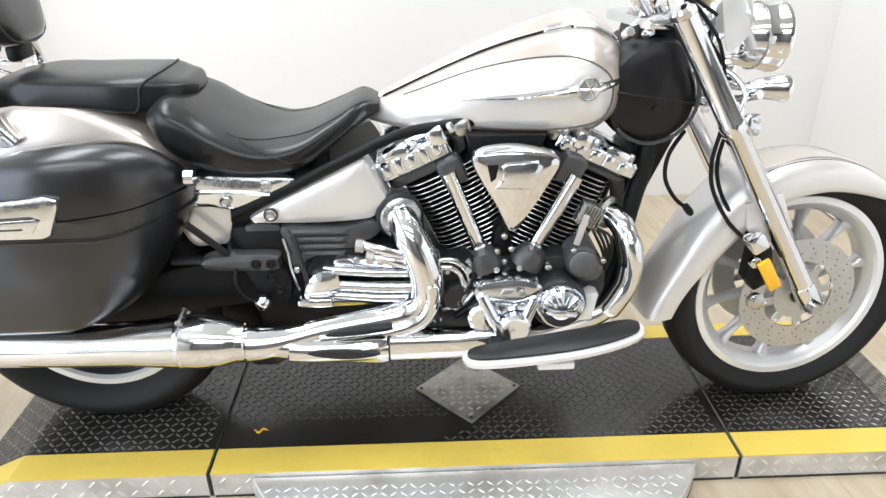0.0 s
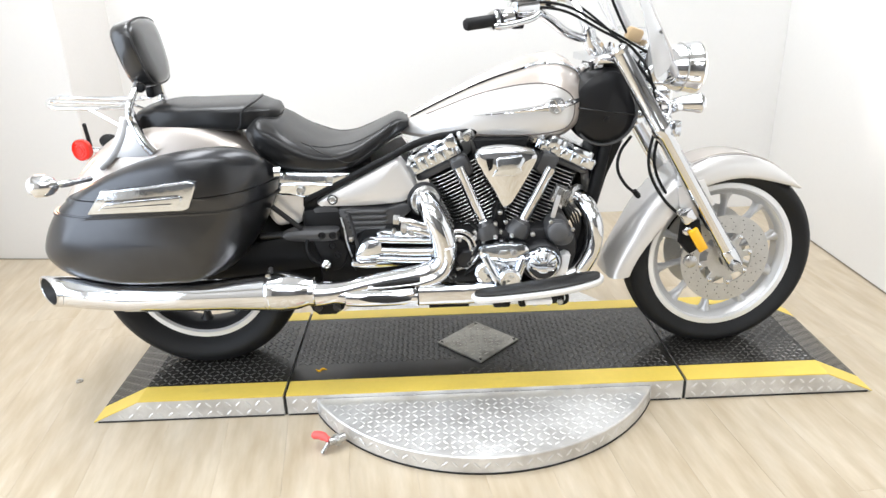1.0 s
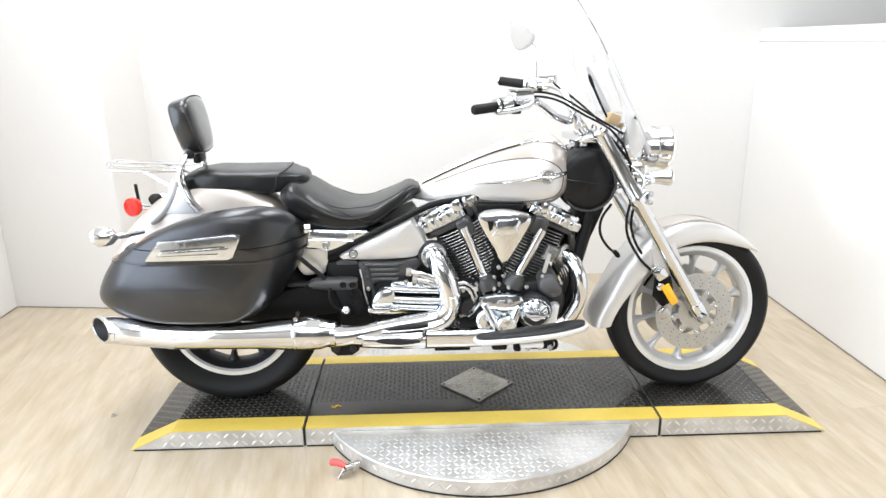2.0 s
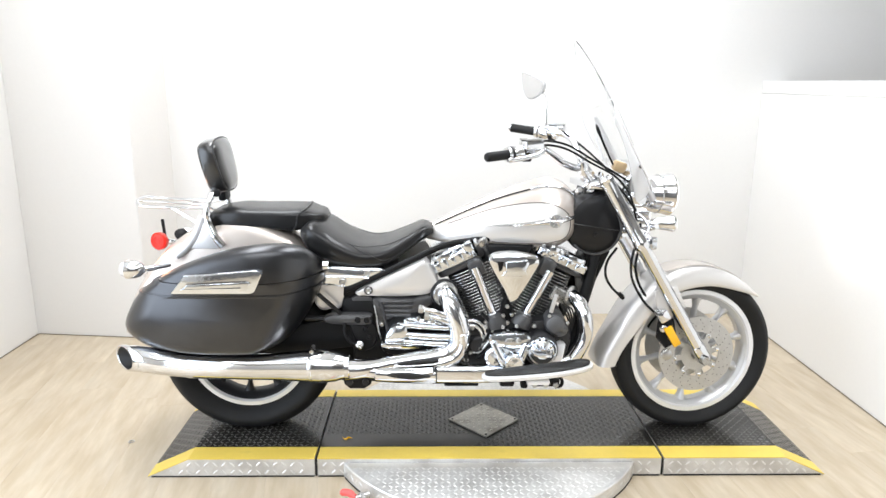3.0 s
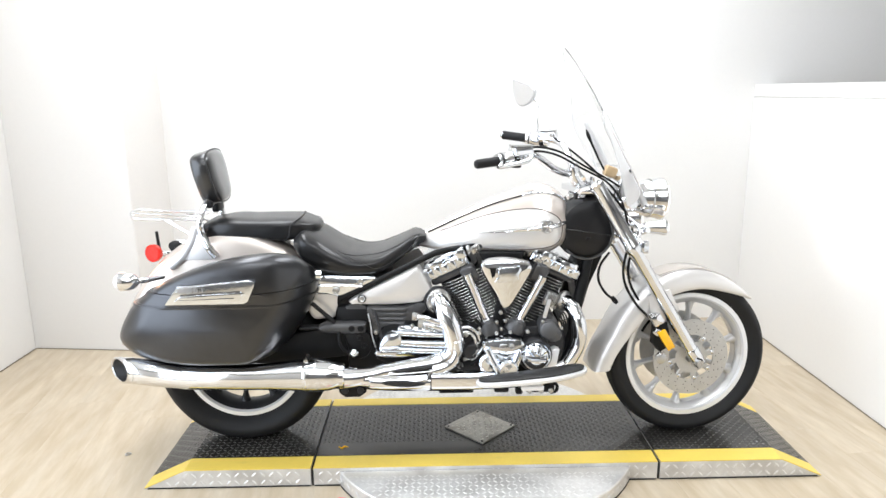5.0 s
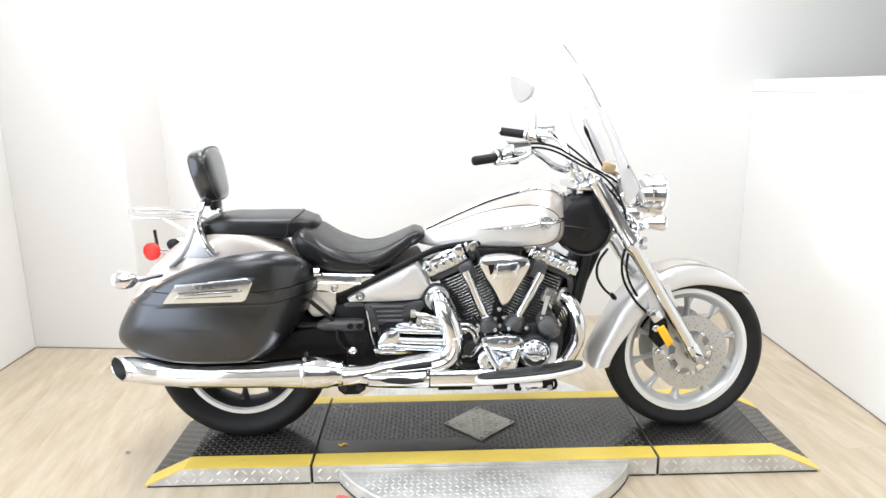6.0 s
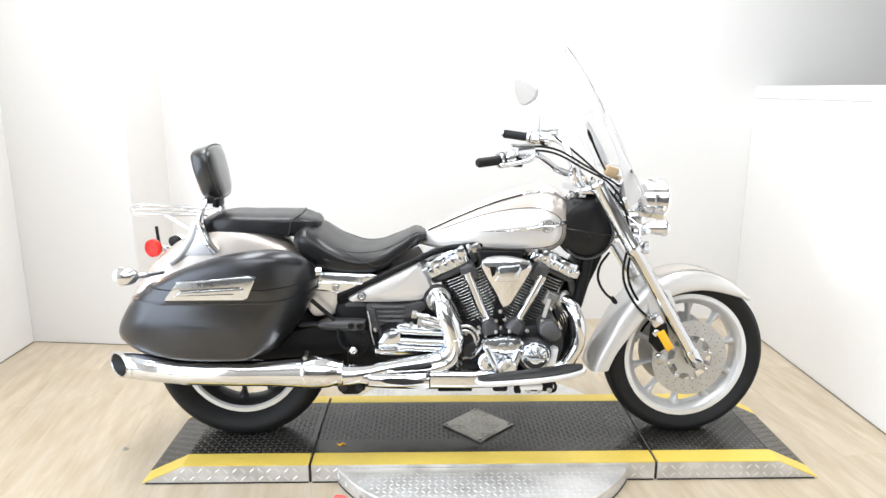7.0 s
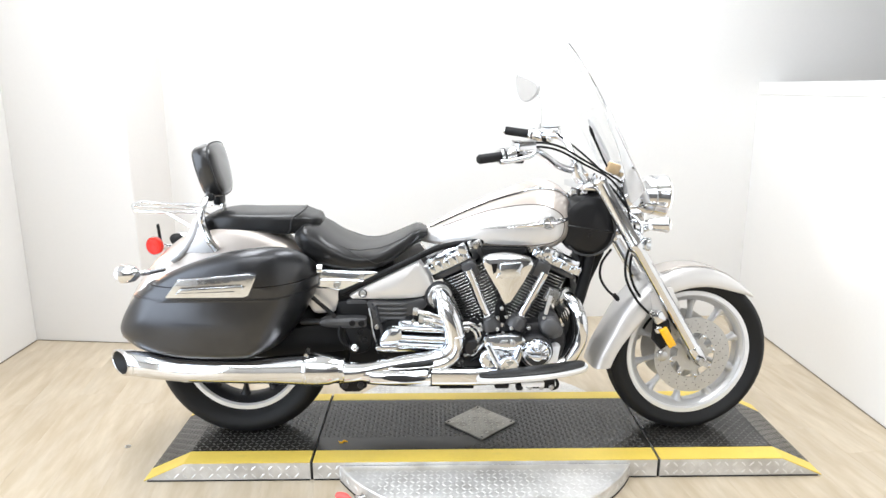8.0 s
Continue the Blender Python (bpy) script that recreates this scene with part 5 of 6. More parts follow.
part("cover_cap", lathe([(0, 0.034), (0.015, 0.034), (0.022, 0.028), (0.020, 0.020), (0.024, 0.0)], (0.078, -0.230, 0.446), (0, -1, 0), 24), M_POLISH, lower_cover, "", LOW)
part("cover_cap", lathe([(0, 0.034), (0.014, 0.034), (0.020, 0.027), (0.018, 0.014), (0.022, 0.0)], (0.012, -0.212, 0.462), (0, -1, 0), 24), M_POLISH, lower_cover, "", LOW)
part("cover_mark", slab([(0.045, 0.520), (0.052, 0.532), (0.074, 0.532), (0.068, 0.520)], -0.222, -0.2305, 0.0015), M_STEEL, lower_cover, "", LOW)
part("cover_rib", tube([(0.015, -0.227, 0.508), (0.075, -0.230, 0.500), (0.122, -0.227, 0.506)], 0.0045, 8), M_POLISH, lower_cover, "", LOW)
part("cover_bolt", lathe([(0, 0.009), (0.006, 0.009), (0.008, 0.006)], (0.090, -0.234, 0.528), (0, -1, 0), 8), M_STEEL, lower_cover, "", LOW)
part("oil_filter", lathe([(0, 0.060), (0.05, 0.060), (0.058, 0.054)], (0.177, -0.16, 0.450), (0, -1, 0), 32), M_GREY, case, "grey filter housing")
part("round_cover", lathe([(0, 0.052), (0.006, 0.052), (0.014, 0.047), (0.013, 0.041), (0.020, 0.032), (0.024, 0.018), (0.0255, 0.0)], (0.179, -0.216, 0.449), (0, -1, 0), 32), M_POLISH, case, "domed chrome round cover")
part("cover_inset", slab([(0.179 + 0.041 * math.cos(a), 0.449 + 0.041 * math.sin(a)) for a in (radians(195 + 150 * i / 12) for i in range(13))], -0.222, -0.2385, 0.002), M_SEAM, case, "dark inset in the round cover")
for k in range(5):
    a = radians(35 + 27 * k)
    part("cover_rib", tube([(0.179 + 0.014 * math.cos(a), -0.240, 0.449 + 0.014 * math.sin(a)), (0.179 + 0.040 * math.cos(a), -0.232, 0.449 + 0.040 * math.sin(a))], [0.003, 0.0045], 8), M_POLISH, case)
part("filter_rib", box((0.200, -0.238, 0.446), (0.026, 0.010, 0.026), 0.008), M_CHROME, case)
housing = part("oil_pump_housing", slab(spline([(0.192, 0.530), (0.196, 0.556), (0.212, 0.572), (0.236, 0.573), (0.254, 0.560), (0.262, 0.538), (0.276, 0.520), (0.268, 0.492), (0.240, 0.484), (0.206, 0.500)], 4, True), -0.13, -0.186, 0.014, 0.010, 0.012), M_CAST, case, "dark grey rounded pump housing")
part("housing_step", lathe([(0, 0.030), (0.006, 0.030), (0.011, 0.024), (0.012, 0.0)], (0.226, -0.192, 0.536), (0, -1, 0.1), 28), M_CAST, housing)
for hx, hz in ((0.198, 0.500), (0.270, 0.540), (0.205, 0.566)):
    part("housing_bolt", lathe([(0, 0.006), (0.008, 0.006), (0.010, 0.004)], (hx, -0.184, hz), (0, -1, 0), 8), M_STEEL, housing)
cooler = part("regulator", box((0.232, -0.165, 0.640), (0.040, 0.03, 0.050), 0.004, m=Matrix.Rotation(radians(24), 4, "Y")), M_STEEL, case, "finned aluminium regulator")
for i in range(7):
    part("fin", box((0.218 + i * 0.0062, -0.182, 0.648 - i * 0.0028), (0.0022, 0.012, 0.048), 0.001, m=Matrix.Rotation(radians(24), 4, "Y")), M_STEEL, cooler)
part("mount_tab", box((0.218, -0.188, 0.612), (0.014, 0.008, 0.070), 0.003, m=Matrix.Rotation(radians(14), 4, "Y")), M_ALU, case)
for bx, bz in ((0.060, 0.595), (0.076, 0.565), (0.046, 0.560), (0.062, 0.535), (-0.06, 0.515), (0.155, 0.525)):
    part("case_bolt", lathe([(0, 0.007), (0.010, 0.007), (0.013, 0.004)], (bx, -0.166, bz), (0, -1, 0), 8), M_STEEL, case)
part("case_front", slab([(0.035, 0.52), (0.042, 0.60), (0.06, 0.622), (0.075, 0.60), (0.088, 0.52)], 0.1, -0.150, 0.012), M_BLACK, case)
part("linkage_arm", slab([(0.222, 0.402), (0.232, 0.462), (0.250, 0.470), (0.264, 0.464), (0.254, 0.402)], -0.17, -0.205, 0.005), M_LIP, case, "chrome brake lever arm")

# gearbox side: bright castings and lines behind the pipes
gearbox = part("gearbox", slab(spline([(-0.375, 0.42), (-0.37, 0.50), (-0.34, 0.555), (-0.24, 0.575), (-0.14, 0.575), (-0.10, 0.50), (-0.12, 0.41), (-0.25, 0.395)], 4, True), 0.16, -0.165, 0.02), M_BLACK, bike, "black gearbox case")
GEAR, LINE, RING = Matrix.Translation((-0.005, 0, -0.030)), Matrix.Translation((0, 0, -0.014)), Matrix.Translation((-0.012, 0, -0.030))
part("gearbox_cover", slab(spline([(-0.360, 0.505), (-0.345, 0.552), (-0.315, 0.568), (-0.285, 0.560), (-0.280, 0.530), (-0.300, 0.505)], 4, True), -0.15, -0.205, 0.012, 0.004, 0.01), M_POLISH, gearbox, "polished cover end", GEAR)
for z, r in ((0.562, 0.010), (0.528, 0.013), (0.502, 0.011)):
    part("gearbox_rib", tube([(-0.315, -0.185, z), (-0.20, -0.196, z - 0.004), (-0.115, -0.19, z - 0.010)], r, 12), M_POLISH, gearbox, "polished rib", GEAR)
part("gearbox_lip", box((-0.335, -0.205, 0.498), (0.075, 0.03, 0.018), 0.006), M_CHROME, gearbox, "polished step", GEAR)
for k, (z, x) in enumerate(((0.612, -0.235), (0.586, -0.215))):
    line = part("oil_line", tube(spline([(x, -0.205, z), (x + 0.035, -0.215, z - 0.006), (x + 0.075, -0.21, z - 0.022), (x + 0.11, -0.20, z - 0.03)], 5), 0.0095, 12), M_CHROME, gearbox, "polished oil line", LINE)
    part("line_nut", lathe([(0, 0.015), (0.016, 0.015)], (x - 0.012, -0.205, z), (1, -0.1, -0.1), 6), M_STEEL, line, "", LINE)
for bx, bz in ((-0.245, 0.585), (-0.195, 0.578), (-0.370, 0.565), (-0.10, 0.485)):
    part("case_bolt", lathe([(0, 0.008), (0.012, 0.008), (0.015, 0.005)], (bx, -0.178, bz), (0, -1, 0), 8), M_STEEL, gearbox, "", GEAR)
for r in (0.052, 0.036):
    part("clutch_ring", tube([(-0.052 + r * math.cos(a), -0.182, 0.520 + r * 1.1 * math.sin(a)) for a in (radians(-90 + 200 * i / 18) for i in range(19))], 0.0065, 10), M_CHROME, gearbox, "polished ring", RING)
part("starter", lathe([(0, 0.03), (0.05, 0.03), (0.058, 0.024), (0.06, 0.0)], (-0.045, -0.14, 0.46), (0, -1, 0), 20), M_GREY, gearbox)

part("gearbox_cover", slab(spline([(-0.372, 0.448), (-0.355, 0.482), (-0.31, 0.490), (-0.22, 0.482), (-0.13, 0.470), (-0.125, 0.452), (-0.20, 0.442), (-0.33, 0.438)], 4, True), -0.13, -0.185, 0.010, 0.004, 0.01), M_POLISH, gearbox, "polished lower casting")
part("gearbox_cover", slab(spline([(-0.30, 0.548), (-0.27, 0.556), (-0.17, 0.540), (-0.12, 0.512), (-0.13, 0.500), (-0.20, 0.516), (-0.29, 0.528)], 4, True), -0.13, -0.180, 0.008, 0.004, 0.01), M_POLISH, gearbox, "polished upper casting")
for k in range(3):
    part("hose", tube(spline([(-0.03 + 0.012 * k, -0.18, 0.575 - 0.03 * k), (0.0 + 0.008 * k, -0.19, 0.54 - 0.03 * k), (-0.01, -0.195, 0.49 - 0.025 * k), (-0.045, -0.19, 0.45 - 0.02 * k)], 4), 0.006, 8), M_BLACK if k != 1 else M_STEEL, gearbox)

# small fittings low on the crankcase and between the pipes
for bx, by, bz, r in ((-0.020, -0.168, 0.475, 0.012), (-0.035, -0.170, 0.445, 0.010), (0.005, -0.170, 0.415, 0.011), (0.105, -0.172, 0.395, 0.010), (-0.085, -0.172, 0.405, 0.012), (-0.085, -0.170, 0.560, 0.009)):
    fitting = part("fitting", lathe([(0, r), (0.012, r), (0.016, r * 0.7), (0.026, r * 0.65)], (bx, by, bz), (0.1, -1, 0.1), 10), M_STEEL, case, "steel fitting")
    part("fitting_bolt", lathe([(0.026, r * 0.5), (0.032, r * 0.5)], (bx, by, bz), (0.1, -1, 0.1), 6), M_SEAM, fitting)
for k in range(4):
    part("wire", tube(spline([(0.235 + 0.012 * k, -0.14, 0.62 - 0.01 * k), (0.262 + 0.010 * k, -0.150, 0.575), (0.285 + 0.005 * k, -0.140, 0.52), (0.275, -0.130, 0.46 - 0.01 * k)], 4), 0.0035, 6), M_SEAM, case)
part("oil_feed", tube(spline([(-0.070, -0.178, 0.425), (-0.040, -0.186, 0.440), (-0.020, -0.188, 0.470), (-0.006, -0.184, 0.498)], 5), 0.007, 10), M_STEEL, case)

# floorboards
for m in (Matrix.Identity(4), FLIP):
    outline = spline([(-0.045, -0.355), (-0.020, -0.322), (0.060, -0.300), (0.200, -0.268), (0.300, -0.240), (0.338, -0.246), (0.350, -0.275), (0.330, -0.320), (0.250, -0.362), (0.160, -0.385), (0.030, -0.398), (-0.030, -0.390)], 4, True)
    outline = [(q[0] * 0.97 + 0.006, -0.262 + (q[1] + 0.262) * 0.82) for q in outline]
    up = Matrix.Translation((0, 0, 0.418)) @ Matrix.Rotation(radians(-2), 4, "Y")
    bm = skin(bmesh.new(), [[(q[0], q[1], z) for q in inset(outline, d)] for z, d in ((-0.018, 0.006), (-0.015, 0.002), (-0.012, 0.0), (-0.004, 0.0), (0.0, 0.004))])
    board = part("floorboard", bm, M_LIP, bike, "polished aluminium rider floorboard", m @ up)
    bm = skin(bmesh.new(), [[(q[0], q[1], z) for q in inset(outline, d)] for z, d in ((0.0005, 0.010), (0.005, 0.010), (0.007, 0.013))])
    part("rubber_mat", bm, M_MAT, board, "black rubber mat", m @ up)
    part("board_bracket", box((0.05, -0.26, 0.375), (0.05, 0.12, 0.03), 0.008), M_BLACK, board, "", m)
    part("board_slider", box((0.15, -0.335, 0.388), (0.075, 0.03, 0.016), 0.004), M_LIP, board, "", m)


# ---- handlebars, lights and windshield ----
neck = part("radiator_cover", slab(spline([(0.272, 0.830), (0.276, 0.915), (0.312, 0.962), (0.358, 0.980), (0.405, 0.974), (0.440, 0.915), (0.455, 0.870), (0.446, 0.820), (0.417, 0.786), (0.372, 0.772), (0.318, 0.780), (0.285, 0.800)], 4, True), 0.060, -0.128, 0.022, 0.010, 0.012), M_GLOSS, bike, "black neck cover behind the fork")
part("cover_ring", tube([(0.362 + 0.090 * math.cos(a), -0.130, 0.866 + 0.093 * math.sin(a)) for a in (radians(-140 + 175 * i / 32) for i in range(33))], 0.0042, 8), M_RIB, neck, "dark grey rim")
part("cover_rib", tube([(0.285 + 0.16 * i / 12, -0.1375 + 0.006 * abs(i - 6) / 6, 0.880 - 0.002 * i) for i in range(13)], 0.003, 6), M_GLOSS, neck)
part("cover_screw", lathe([(0, 0.009), (0.004, 0.009), (0.005, 0.005)], (0.365, -0.137, 0.845), (0, -1, 0), 14), M_GLOSS, neck)
part("head_cover", slab([(0.325, 0.955), (0.335, 1.000), (0.40, 1.012), (0.43, 0.965), (0.41, 0.94)], 0.06, -0.07, 0.01), M_BLACK, neck)
part("steering_head", rod((0.43, 0, 0.90), (0.375, 0, 1.03), 0.035, segs=20), M_CHROME, bike, "chrome steering head")
for s in (-1, 1):
    part("neck_bolt", lathe([(0, 0.012), (0.02, 0.012), (0.025, 0.008)], (0.325 + 0.02 * s, -0.09, 0.985), (0, -1, 0.4), 12), M_CHROME, bike)

# bars: the tube, the risers and what is clamped on them
bar_path = spline([(-0.034, -0.400, 1.136), (-0.006, -0.3855, 1.138), (0.022, -0.371, 1.140), (0.062, -0.348, 1.143), (0.135, -0.255, 1.152), (0.185, -0.185, 1.128), (0.245, -0.120, 1.086), (0.300, -0.075, 1.066), (0.340, 0.0, 1.066), (0.345, 0.075, 1.070), (0.345, 0.135, 1.095), (0.335, 0.195, 1.135), (0.300, 0.245, 1.160), (0.208, 0.309, 1.163), (0.163, 0.3325, 1.1685), (0.118, 0.356, 1.174)], 5)
bars = part("handlebar", tube(bar_path, 0.0127, 14), M_CHROME, bike, "wide swept chrome handlebar")
for y, x in ((-0.06, 0.318), (0.06, 0.345)):
    part("riser", tube([(x + 0.03, y * 0.9, 1.02), (x + 0.008, y, 1.05), (x, y, 1.085)], [0.022, 0.020, 0.018], 16), M_CHROME, bars, "chrome riser")
for a, b, side in (((-0.034, -0.400, 1.136), (0.022, -0.371, 1.140), -1), ((0.118, 0.356, 1.174), (0.208, 0.309, 1.163), 1)):
    a, b = Vector(a), Vector(b)
    d = (b - a).normalized()
    n = 12
    grip = part("grip", tube([a + d * ((b - a).length * i / (2 * n)) for i in range(2 * n + 1)], [(0.0138 if side < 0 else 0.0165) + (0.0008 if i % 2 else 0) for i in range(2 * n + 1)], 16), M_RUBBER, bars, "black rubber grip")
    part("grip_end", lathe([(0, 0.0142), (0.004, 0.0145), (0.010, 0.011), (0.012, 0.0)], a, -d, 18), M_CHROME if side > 0 else M_RUBBER, grip, "chrome bar end" if side > 0 else "black bar end")
    part("grip_flange", lathe([(0, 0.022), (0.006, 0.024), (0.012, 0.022)], b, d, 18), M_CHROME, grip)
    sw = part("switch_housing", tube([b + d * 0.012, b + d * 0.018, b + d * 0.05, b + d * 0.056], [0.020, 0.025, 0.025, 0.018], 16), M_CHROME, bars, "chrome switch housing")
    part("lever_pivot", box(b + d * 0.060 + Vector((0.010, 0.006 * side, -0.017)), (0.030, 0.022, 0.018), 0.005), M_BLACK, sw, "dark lever pivot")
    part("housing_band", lathe([(0, 0.0235), (0.005, 0.0245), (0.010, 0.0235)], b + d * 0.012, d, 18), M_GREY, sw, "dark band")
    part("switch", box(b + d * 0.032 + Vector((-0.015, 0.01 * side, 0.012)), (0.014, 0.014, 0.010), 0.003), M_BLACK, sw, "black switch")
    part("switch", box(b + d * 0.036 + Vector((-0.012, -0.005 * side, -0.016)), (0.018, 0.016, 0.012), 0.003), M_BLACK, sw, "black switch")
    m0 = b + d * 0.075
    res = part("brake_reservoir", box(m0 + Vector((0.012, 0, 0.022)), (0.07, 0.048, 0.030), 0.009, m=Matrix.Rotation(math.atan2(d.y, d.x), 4, "Z")), M_CHROME, bars, "chrome fluid reservoir")
    part("reservoir_lid", box(m0 + Vector((0.012, 0, 0.040)), (0.062, 0.042, 0.006), 0.002, m=Matrix.Rotation(math.atan2(d.y, d.x), 4, "Z")), M_STEEL, res)
    part("clamp", lathe([(0, 0.019), (0.018, 0.019)], m0, d, 16), M_CHROME, res)
    lever_root = m0 + Vector((0.045, 0.012 * side, 0.004))
    lever_tip = a + Vector((0.055, 0.030 * side, -0.006))
    part("lever", tube(spline([lever_root, lever_root.lerp(lever_tip, 0.3) + Vector((0.012, 0, -0.004)), lever_root.lerp(lever_tip, 0.75) + Vector((0.004, 0, -0.004)), lever_tip], 5), [0.008, 0.008, 0.0075] + [0.0065] * 10 + [0.007, 0.008, 0.006], 10), M_CHROME, bars, "chrome hand lever")
# mirror on its stem
stem = part("mirror", tube(spline([(0.245, 0.292, 1.165), (0.248, 0.315, 1.215), (0.250, 0.345, 1.270), (0.258, 0.375, 1.304), (0.228, 0.395, 1.318)], 5), 0.0055, 10), M_CHROME, bars, "chrome mirror on a thin stem")
bm = bmesh.new()
mo = spline([(0.048, -0.030), (0.054, 0.0), (0.045, 0.042), (0.026, 0.078), (0.012, 0.074), (-0.012, 0.050), (-0.044, 0.010), (-0.050, -0.022), (-0.022, -0.046), (0.022, -0.048)][::-1], 4, True)
rings = [[(x, q[0], q[1]) for q in inset(mo, d)] for x, d in ((-0.004, 0.004), (0.0, 0.0), (0.012, 0.002), (0.024, 0.014), (0.030, 0.030))]
turn = Matrix.Translation((0.208, 0.405, 1.338)) @ Matrix.Rotation(radians(48), 4, "Z") @ Matrix.Rotation(radians(-30), 4, "X") @ Matrix.Scale(0.98, 4)
part("mirror_shell", skin(bm, rings), M_ALU, stem, "chrome mirror shell", turn)
part("mirror_glass", skin(bmesh.new(), [[(x, q[0], q[1]) for q in inset(mo, 0.006)] for x in (-0.0062, -0.0046)]), M_CHROME, stem, "mirror glass", turn)

# headlight and spot lamps turn with the fork
lamp = part("headlight", lathe([(-0.066, 0.010), (-0.060, 0.030), (-0.046, 0.050), (-0.022, 0.064), (0.010, 0.070), (0.034, 0.072), (0.040, 0.076), (0.050, 0.076), (0.054, 0.069)], (0.620, 0, 0.962), (1, 0, -0.05), 40, caps=True), M_CHROME, bike, "round chrome headlight", TURNED)
part("headlight_lens", lathe([(0.053, 0.069), (0.060, 0.062), (0.067, 0.044), (0.070, 0.020), (0.071, 0.0)], (0.620, 0, 0.962), (1, 0, -0.05), 36), M_LIT, lamp, "lit headlight lens", TURNED)
part("headlight_seam", lathe([(0.000, 0.0712), (0.004, 0.0712)], (0.620, 0, 0.962), (1, 0, -0.05), 36), M_STEEL, lamp, "", TURNED)
for s in (-1, 1):
    spot = part("spot_lamp", lathe([(-0.045, 0.007), (-0.035, 0.014), (-0.010, 0.021), (0.030, 0.026), (0.036, 0.0285), (0.044, 0.0285), (0.047, 0.026)], (0.596, s * 0.118, 0.872), (1, 0, -0.03), 28), M_CHROME, bike, "chrome bullet spot lamp", TURNED)
    part("spot_lens", lathe([(0.046, 0.026), (0.051, 0.020), (0.054, 0.0)], (0.596, s * 0.118, 0.872), (1, 0, -0.03), 28), M_LIT, spot, "lit lens", TURNED)
    part("signal_stalk", tube([(0.50, s * 0.09, 0.890), (0.535, s * 0.105, 0.878), (0.57, s * 0.117, 0.873)], 0.009, 12), M_CHROME, spot, "", TURNED)
    for dz in (0.0, -0.05):
        part("lamp_bracket", tube(spline([(0.47, s * 0.10, 0.93 + dz), (0.52, s * 0.125, 0.90 + dz), (0.54, s * 0.145, 0.868 + dz * 0.6), (0.53, s * 0.15, 0.835 + dz * 0.4)], 4), 0.006, 10), M_CHROME, spot, "", TURNED)
part("lamp_bar", tube(spline([(0.565, -0.155, 0.868), (0.545, -0.08, 0.845), (0.545, 0.08, 0.845), (0.565, 0.155, 0.868)], 5), 0.010, 12), M_CHROME, bike, "chrome lamp bar", TURNED)
part("nacelle", slab(spline([(0.50, 0.93), (0.485, 0.99), (0.50, 1.045), (0.545, 1.035), (0.565, 0.98), (0.55, 0.925)], 4, True), 0.075, -0.075, 0.012), M_CHROME, bike, "chrome headlight bracket", TURNED)


def screen_x(y, z):
    return 0.543 - 0.535 * (z - 1.04) - 0.95 * y * y


SCREEN = [(0.985, 0.10), (1.02, 0.160), (1.08, 0.195), (1.16, 0.208), (1.24, 0.198), (1.28, 0.172), (1.34, 0.128), (1.40, 0.090), (1.45, 0.052), (1.492, 0.012)]
rows = []
for i in range(33):
    z = 0.985 + 0.506 * i / 32
    w = float(hermite(SCREEN, z)[0])
    rows.append([(screen_x(w * u, z), w * u, z) for u in (-1 + 2 * k / 24 for k in range(25))])
bm = bmesh.new()
front_row = rows
back_row = [[(p[0] - 0.003, p[1], p[2] - 0.001) for p in r] for r in rows]
skin(bm, [f + list(reversed(b)) for f, b in zip(front_row, back_row)])
glass_ob = part("windshield", bm, M_SCREEN, bike, "tall clear windshield", TURNED, smooth=60)
glass_ob.visible_shadow = False
for s in (-1, 1):
    edge = [(screen_x(float(hermite(SCREEN, z)[0]), z) - 0.002, s * (float(hermite(SCREEN, z)[0]) + 0.0005), z) for z in steps(0.99, 1.27, 14)]
    part("windshield_trim", tube(edge, [0.0035] * 14 + [0.002], 8), M_LIP, glass_ob, "silver edge trim", TURNED)
    upright = [(screen_x(0.105, z) - 0.012, s * 0.105, z) for z in steps(0.95, 1.235, 8)]
    part("windshield_upright", tube(upright, [0.011] * 7 + [0.009, 0.006], 10), M_ALU, glass_ob, "silver windshield upright", TURNED)
    part("windshield_bracket", tube([(0.47, s * 0.115, 0.955), (screen_x(0.105, 1.0) - 0.012, s * 0.107, 1.0)], 0.008, 10), M_CHROME, glass_ob, "", TURNED)
wing = [(0.405, 1.262), (0.420, 1.242), (0.470, 1.143), (0.510, 1.047), (0.529, 1.006), (0.530, 0.982), (0.507, 0.957), (0.490, 0.954), (0.480, 0.986), (0.466, 1.050), (0.450, 1.105), (0.424, 1.175), (0.402, 1.216)]
fin_ob = part("windshield_wing", slab(spline(wing, 3, True), -0.150, -0.154, 0.0015), M_WING, glass_ob, "clear side deflector of the windshield", TURNED)
fin_ob.visible_shadow = False
part("windshield_strip", tube([(screen_x(y, 1.075) - 0.007, y, 1.075) for y in steps(-0.19, 0.19, 16)], 0.006, 10), M_CHROME, glass_ob, "chrome cross strip", TURNED)

# dark stalk with a tan box behind the windshield
stalk = part("stalk", tube(spline([(0.446, 0.0, 1.066), (0.428, 0.0, 1.098), (0.406, 0.0, 1.142), (0.387, 0.0, 1.182), (0.374, 0.0, 1.212)], 4), [0.0038] * 6 + [0.0042] * 5 + [0.005, 0.0062, 0.0065, 0.006, 0.004, 0.0015], 10), M_BLACK, bike, "dark tapered stalk on the bars")
part("stalk_box", box((0.466, 0.0, 1.062), (0.046, 0.045, 0.040), 0.010, m=Matrix.Rotation(0.35, 4, "Y")), M_TAN, stalk, "small tan plastic box")
part("stalk_rod", rod((0.380, 0.02, 1.165), (0.432, 0.02, 1.050), 0.004), M_LIP, stalk)

